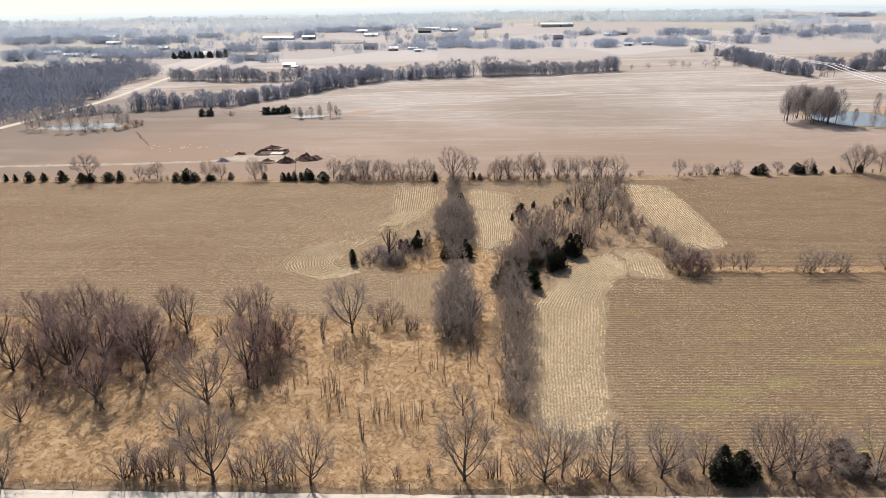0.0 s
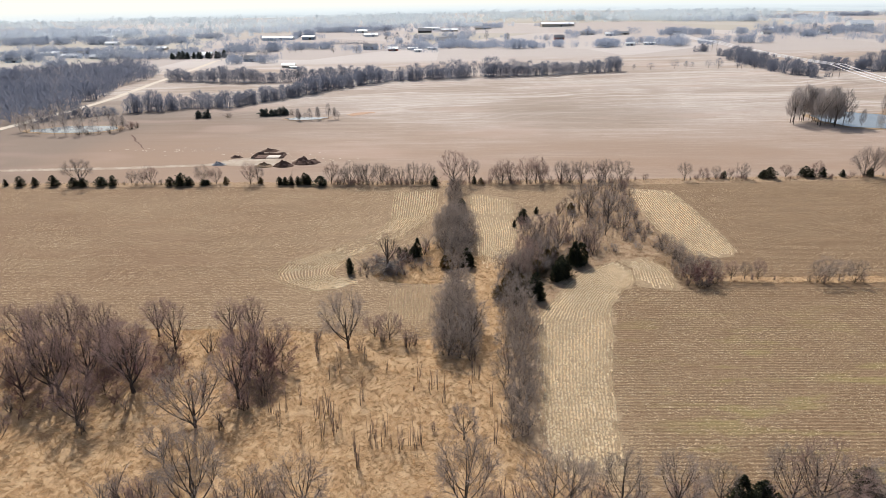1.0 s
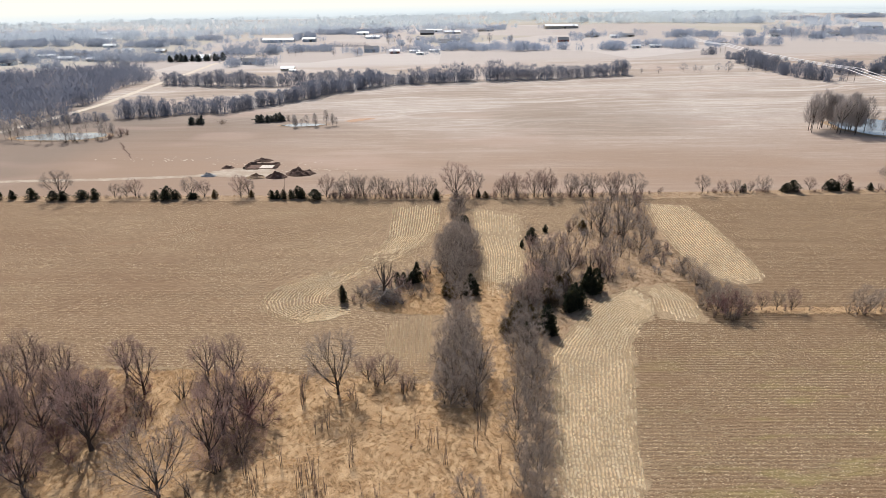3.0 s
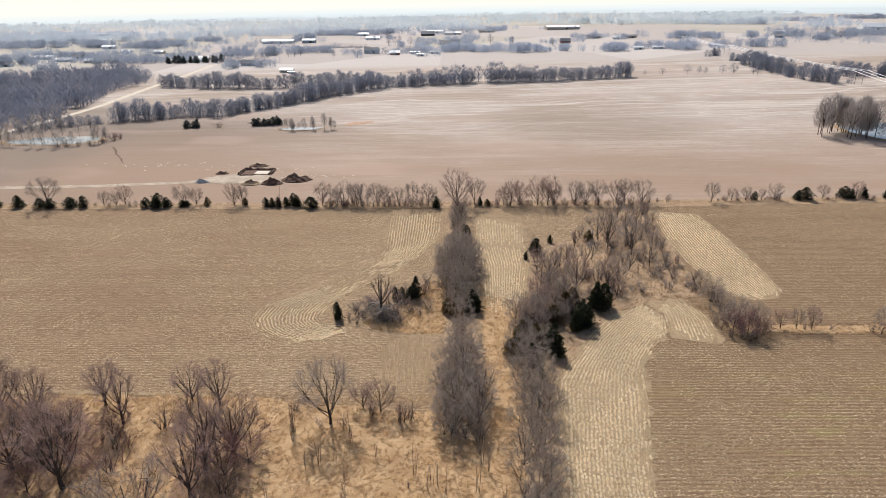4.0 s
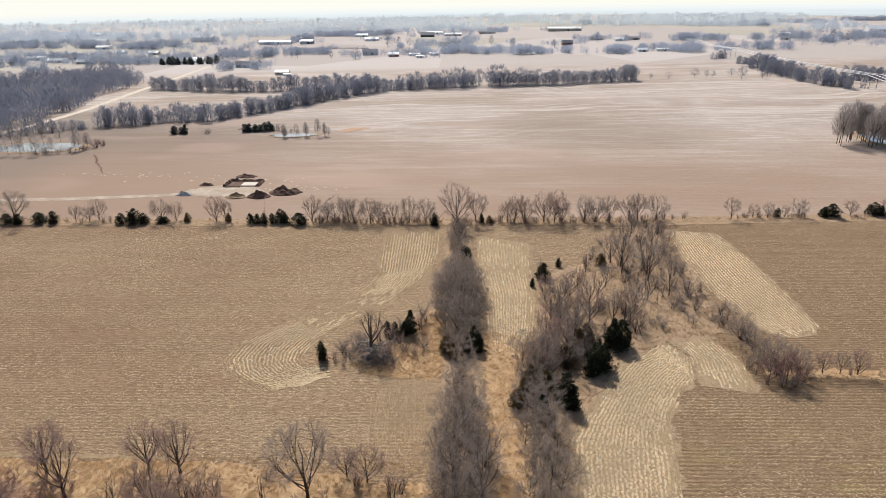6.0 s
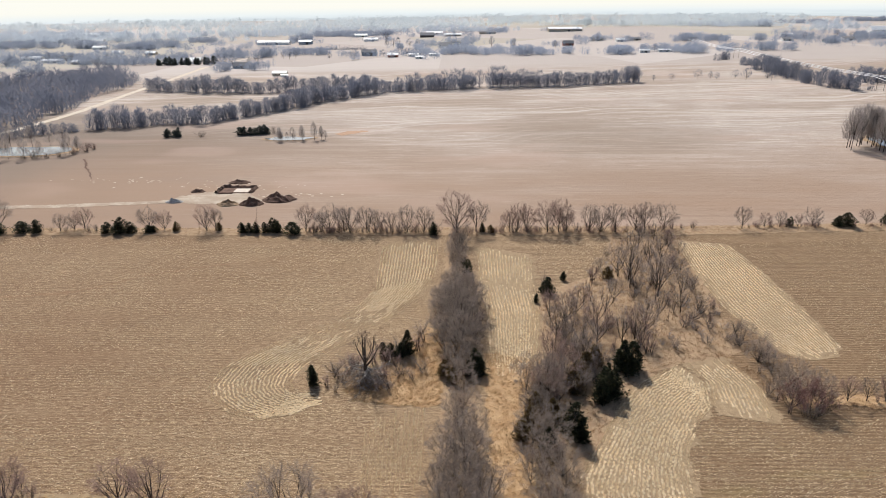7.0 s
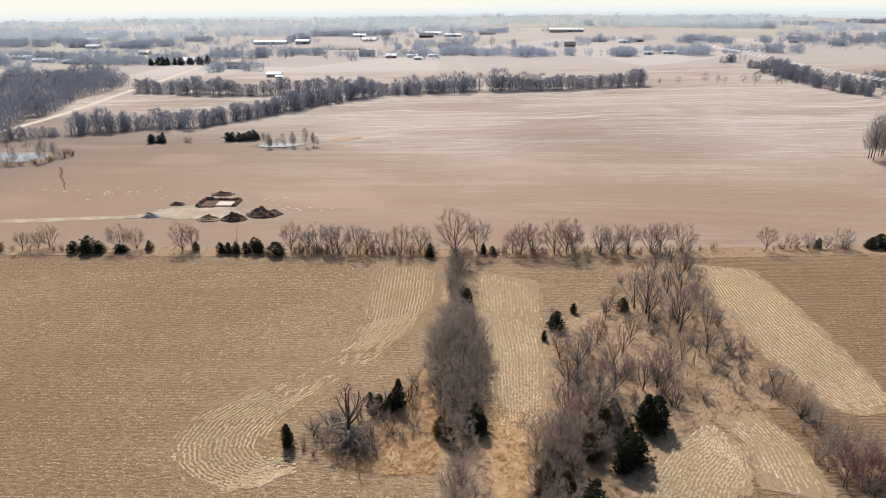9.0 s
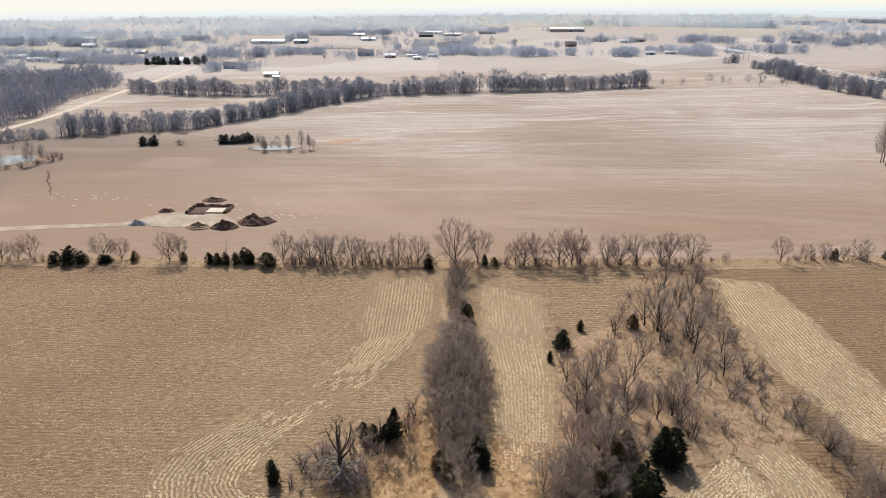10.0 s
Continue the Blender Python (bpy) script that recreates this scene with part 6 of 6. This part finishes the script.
def stubble(name, left, right, label, pitch=0.76, gap=0.10, keep=0.92, base=0.0335, soil=True, matted=True):
    """Rows of cut maize stalks that run between two lines."""
    rng = random.Random(name)
    g = Geo()
    if soil:
        ribbon(name + "_ground", left, right, base, M_STUBBLE_SOIL, "pale straw-strewn soil between stubble rows", "stubble ground", 0.9, 40, 4, True)
    width = max(math.hypot(a[0] - b[0], a[1] - b[1]) for a, b in zip(left, right))
    rows = int(width / pitch)
    for i in range(rows):
        f = (i + 0.5) / rows
        line = [(a[0] + (b[0] - a[0]) * f, a[1] + (b[1] - a[1]) * f) for a, b in zip(left, right)]
        line = resample(line, 0.7)
        line = [(x + 0.10 * noise.noise((x * 0.7, y * 0.7, 9.0)) + 0.07 * noise.noise((x * 0.9 + i * 3.1, y * 0.9, 2.0)), y + 0.10 * noise.noise((x * 0.7, y * 0.7, 19.0))) for x, y in line]
        cut0, cut1 = rng.randrange(5), rng.randrange(5)
        line = line[cut0:len(line) - cut1]
        pts = resample(line, gap)
        k = int(rng.uniform(0, 2.2) / gap)
        mats = resample(line, 0.34) if matted else []
        for (xa, ya), (xb, yb) in zip(mats[2:], mats[3:-1]):
            if 0.5 + 0.55 * noise.noise((xa * 0.45, ya * 0.45, i * 3.7)) < thinness(xa, ya) + 0.5 * (1 - keep) + (0.3 if 1 < i < rows - 2 and (i < 3 or i > rows - 4) else 0.5 if i < 2 or i > rows - 3 else 0) or rng.random() < 0.05:
                continue
            u = Vector((xb - xa, yb - ya, 0)).normalized()
            n, o = Vector((-u.y, u.x, 0)), Vector((xa, ya, 0)) + Vector((rng.gauss(0, 0.06), rng.gauss(0, 0.06), 0))
            b0, w0, w1, l = len(g.v), rng.uniform(0.08, 0.19), rng.uniform(0.08, 0.19), rng.uniform(0.32, 0.46)
            z0 = 0.055
            g.v += [tuple(o - n * w0 + Vector((0, 0, z0))), tuple(o + Vector((0, 0, z0 + rng.uniform(0.012, 0.035)))), tuple(o + n * w0 + Vector((0, 0, z0))),
                    tuple(o + u * l - n * w1 + Vector((0, 0, z0))), tuple(o + u * l + Vector((0, 0, z0 + rng.uniform(0.012, 0.035)))), tuple(o + u * l + n * w1 + Vector((0, 0, z0)))]
            g.f += [(b0, b0 + 3, b0 + 4, b0 + 1), (b0 + 1, b0 + 4, b0 + 5, b0 + 2)]
        for x, y in pts[k:len(pts) - int(rng.uniform(0, 2.2) / gap)]:
            if rng.random() < thinness(x, y) or noise.noise((x * 0.3, y * 0.3, 4.0)) + noise.noise((x * 1.1, y * 1.1, 7.0)) * 0.6 < -0.45 or rng.random() > keep:
                continue
            o = Vector((x + rng.gauss(0, 0.05), y + rng.gauss(0, 0.05), 0.03))
            g.blade(o, (UP + Vector((rng.uniform(-.6, .6), rng.uniform(-.6, .6), 0))).normalized(), rng.uniform(0.16, 0.42), 0.045, rng)
            an = rng.uniform(0, 6.28)
            g.blade(o + Vector((0, 0, 0.03)), Vector((math.cos(an), math.sin(an), 0.15)).normalized(), rng.uniform(0.2, 0.5), 0.06, rng)
    return tagged(new(name, g.mesh(name, M_STALK)), label, "stubble", kind="stuff")


stubble("stubble_northwest", [(-16.3, 197.5), (-15.8, 183), (-15.2, 170), (-18, 161), (-23, 154.5), (-30, 148), (-34.5, 143.5), (-37, 139), (-37.6, 134), (-35.6, 130), (-32, 127), (-28, 125.3), (-23, 126.6), (-18.5, 129.5)],
        [(-2.2, 198), (-2.4, 183), (-3.2, 175), (-6.0, 166), (-9.5, 158), (-14.5, 151), (-19.5, 145), (-22.5, 141.5), (-24, 138), (-24.4, 135.2), (-23.6, 133.6), (-22, 132.6), (-20.4, 132.4), (-18, 131.4)], "pale maize stubble rows curving round the island", soil=False)
stubble("stubble_west", [(-12, 128), (-10.5, 110)], [(-2.8, 130), (-2.8, 109)], "pale stubble rows south of the island", keep=0.95, pitch=0.7, soil=False, matted=False)
stubble("stubble_northeast", [(6.8, 194.5), (6.8, 172.4)], [(20.0, 189), (18.2, 172.8)], "pale maize stubble rows beside the hedgerow", base=0.038)
stubble("stubble_lane", [(6.6, 172.9), (7.6, 160), (7.4, 137)], [(18.6, 173.2), (18.2, 160), (14.4, 137)], "maize stubble lane between hedgerow and thicket", keep=0.8, pitch=0.66)
stubble("stubble_south", [(12.6, 72.5), (14.4, 93), (17.2, 114), (20.2, 119.5), (25.4, 128.4), (31, 136), (35, 138.6), (38, 142)], [(23.0, 70.5), (26.6, 93), (30.4, 108), (31.4, 115), (33.4, 120), (36.4, 125), (39.4, 129), (41.0, 135.5)], "pale maize stubble rows along the thicket edge", pitch=0.62)
stubble("stubble_pocket", [(38.8, 142.8), (41.0, 136), (39.6, 127.4)], [(47.8, 143.4), (49.2, 134), (48.2, 125.0)], "small pale block of maize stubble rows", pitch=0.62, base=0.038)
stubble("stubble_east", [(56.4, 199), (54.4, 180), (54.0, 162), (55.2, 153), (57.4, 144.4), (61, 142.2)], [(68.4, 196.5), (69.6, 184), (69.4, 170), (69.2, 155), (68.6, 147), (66.4, 143.6)], "pale diagonal strip of maize stubble rows")


def litter(name, poly, n, label):
    """Loose straw lying in drilled rows."""
    rng = random.Random(name)
    g = Geo()
    for x, y in scatter(poly, n, rng):
        y = round(y / 0.76) * 0.76 + rng.gauss(0, 0.12)
        if noise.noise((x * 0.08, y * 0.2, 1.0)) < rng.uniform(-0.5, 0.3):
            continue
        an = rng.gauss(0, 0.5) + (math.pi if rng.random() < 0.5 else 0)
        s, l = Vector((-math.sin(an), math.cos(an), 0)) * rng.uniform(0.025, 0.065), rng.uniform(0.15, 0.45)
        b = len(g.v)
        tip = Vector((x + math.cos(an) * l, y + math.sin(an) * l, rng.uniform(0.03, 0.055)))
        g.v += [(x - s.x, y - s.y, 0.03), (x + s.x, y + s.y, rng.uniform(0.03, 0.05)), tuple(tip)]
        g.f.append((b, b + 1, b + 2))
    return tagged(new(name, g.mesh(name, M_LITTER)), label, "straw", kind="stuff")


litter("field_straw_west", [(-110, NY(109)), (-28, NY(108)), (-3, NY(106)), (-3, NY(127)), (-26, NY(127)), (-38, NY(140)), (-17, NY(168)), (-17, NY(197)), (-140, NY(197))], 90000, "pale straw scattered over the western field")
litter("field_straw_east", [(23, NY(70)), (30.5, NY(108)), (32, NY(115)), (39, NY(125.5)), (50, NY(124)), (120, NY(125)), (110, NY(69))], 82000, "pale straw scattered over the eastern field")
litter("field_straw_north", [(71, NY(193)), (71, NY(140)), (62, NY(132)), (120, NY(132)), (140, NY(203))], 36000, "pale straw scattered over the northern field")
litter("strip_straw_south", [(12, NY(71)), (23, NY(70)), (31, NY(110)), (39, NY(125)), (40, NY(139)), (26, NY(128)), (17, NY(111))], 9000, "loose straw between the southern stubble rows")
litter("strip_straw_north", [(-16, NY(194)), (-2.4, NY(195)), (-2.4, NY(168)), (-8, NY(150)), (-24, NY(135)), (-37, NY(133)), (-28, NY(148)), (-15, NY(168))], 9000, "loose straw between the northern stubble rows")
litter("strip_straw_east", [(58, NY(197)), (69.5, NY(192)), (69.5, NY(143)), (59, NY(141)), (54.5, NY(155))], 7000, "loose straw between the eastern stubble rows")
litter("field_straw_middle", [(21, NY(194)), (20, NY(170)), (36, NY(178)), (40, NY(197))], 3000, "pale straw scattered by the thicket")


# ---- marks on the far field ----
ribbon("gully", [(-140, 287), (-136, 281), (-133, 275), (-126, 265), (-121.5, 257.5)], [(-139.4, 287.2), (-135.3, 281.2), (-132.3, 275.2), (-125.3, 265), (-121, 257.2)], 0.08, M_DIRT, "dark crooked gully worn into the field", "gully", 0.5, 30, 2)
ribbon("bare_soil", [(-52, 334), (-46, 340), (-38, 341)], [(-48, 330), (-42, 335), (-37, 338)], 0.08, varied("orange_subsoil", (0.34, 0.20, 0.12), (0.44, 0.29, 0.19), 0.6), "orange bare soil beside the small pond", "bare soil", 0.9, 14, 3)
ribbon("bare_soil_east", [(203, 312), (214, 326), (228, 334)], [(212, 300), (226, 312), (240, 320)], 0.10, varied("orange_bank_soil", (0.36, 0.22, 0.13), (0.45, 0.30, 0.19), 0.4), "orange bare bank beside the eastern pond", "bare soil", 1.2, 14, 3)


def clods(name, spots, label):
    """Pale lumps of turned soil and straw."""
    rng = random.Random(name)
    g = Geo()
    for x, y in spots:
        s, b = rng.uniform(0.15, 0.5), len(g.v)
        z = drop(x, y)
        g.v += [(x - s, y - s * 0.6, z), (x + s, y - s * 0.5, z), (x + s * 0.8, y + s * 0.6, z), (x - s * 0.7, y + s * 0.5, z), (x + rng.uniform(-.1, .1), y, z + s * 0.14)]
        g.f += [(b, b + 1, b + 4), (b + 1, b + 2, b + 4), (b + 2, b + 3, b + 4), (b + 3, b, b + 4)]
    return tagged(new(name, g.mesh(name, M_TRACK)), label, "clods", kind="stuff")


rc = random.Random(31)
clods("soil_clods", [(rc.gauss(x, 9), rc.gauss(y, 1.4)) for x, y in ((-108, 253), (-95, 254), (-112, 256), (-70, 251), (-58, 247), (-48, 236), (-43, 238), (-76, 246)) for _ in range(14)], "pale clods scattered over the far field")
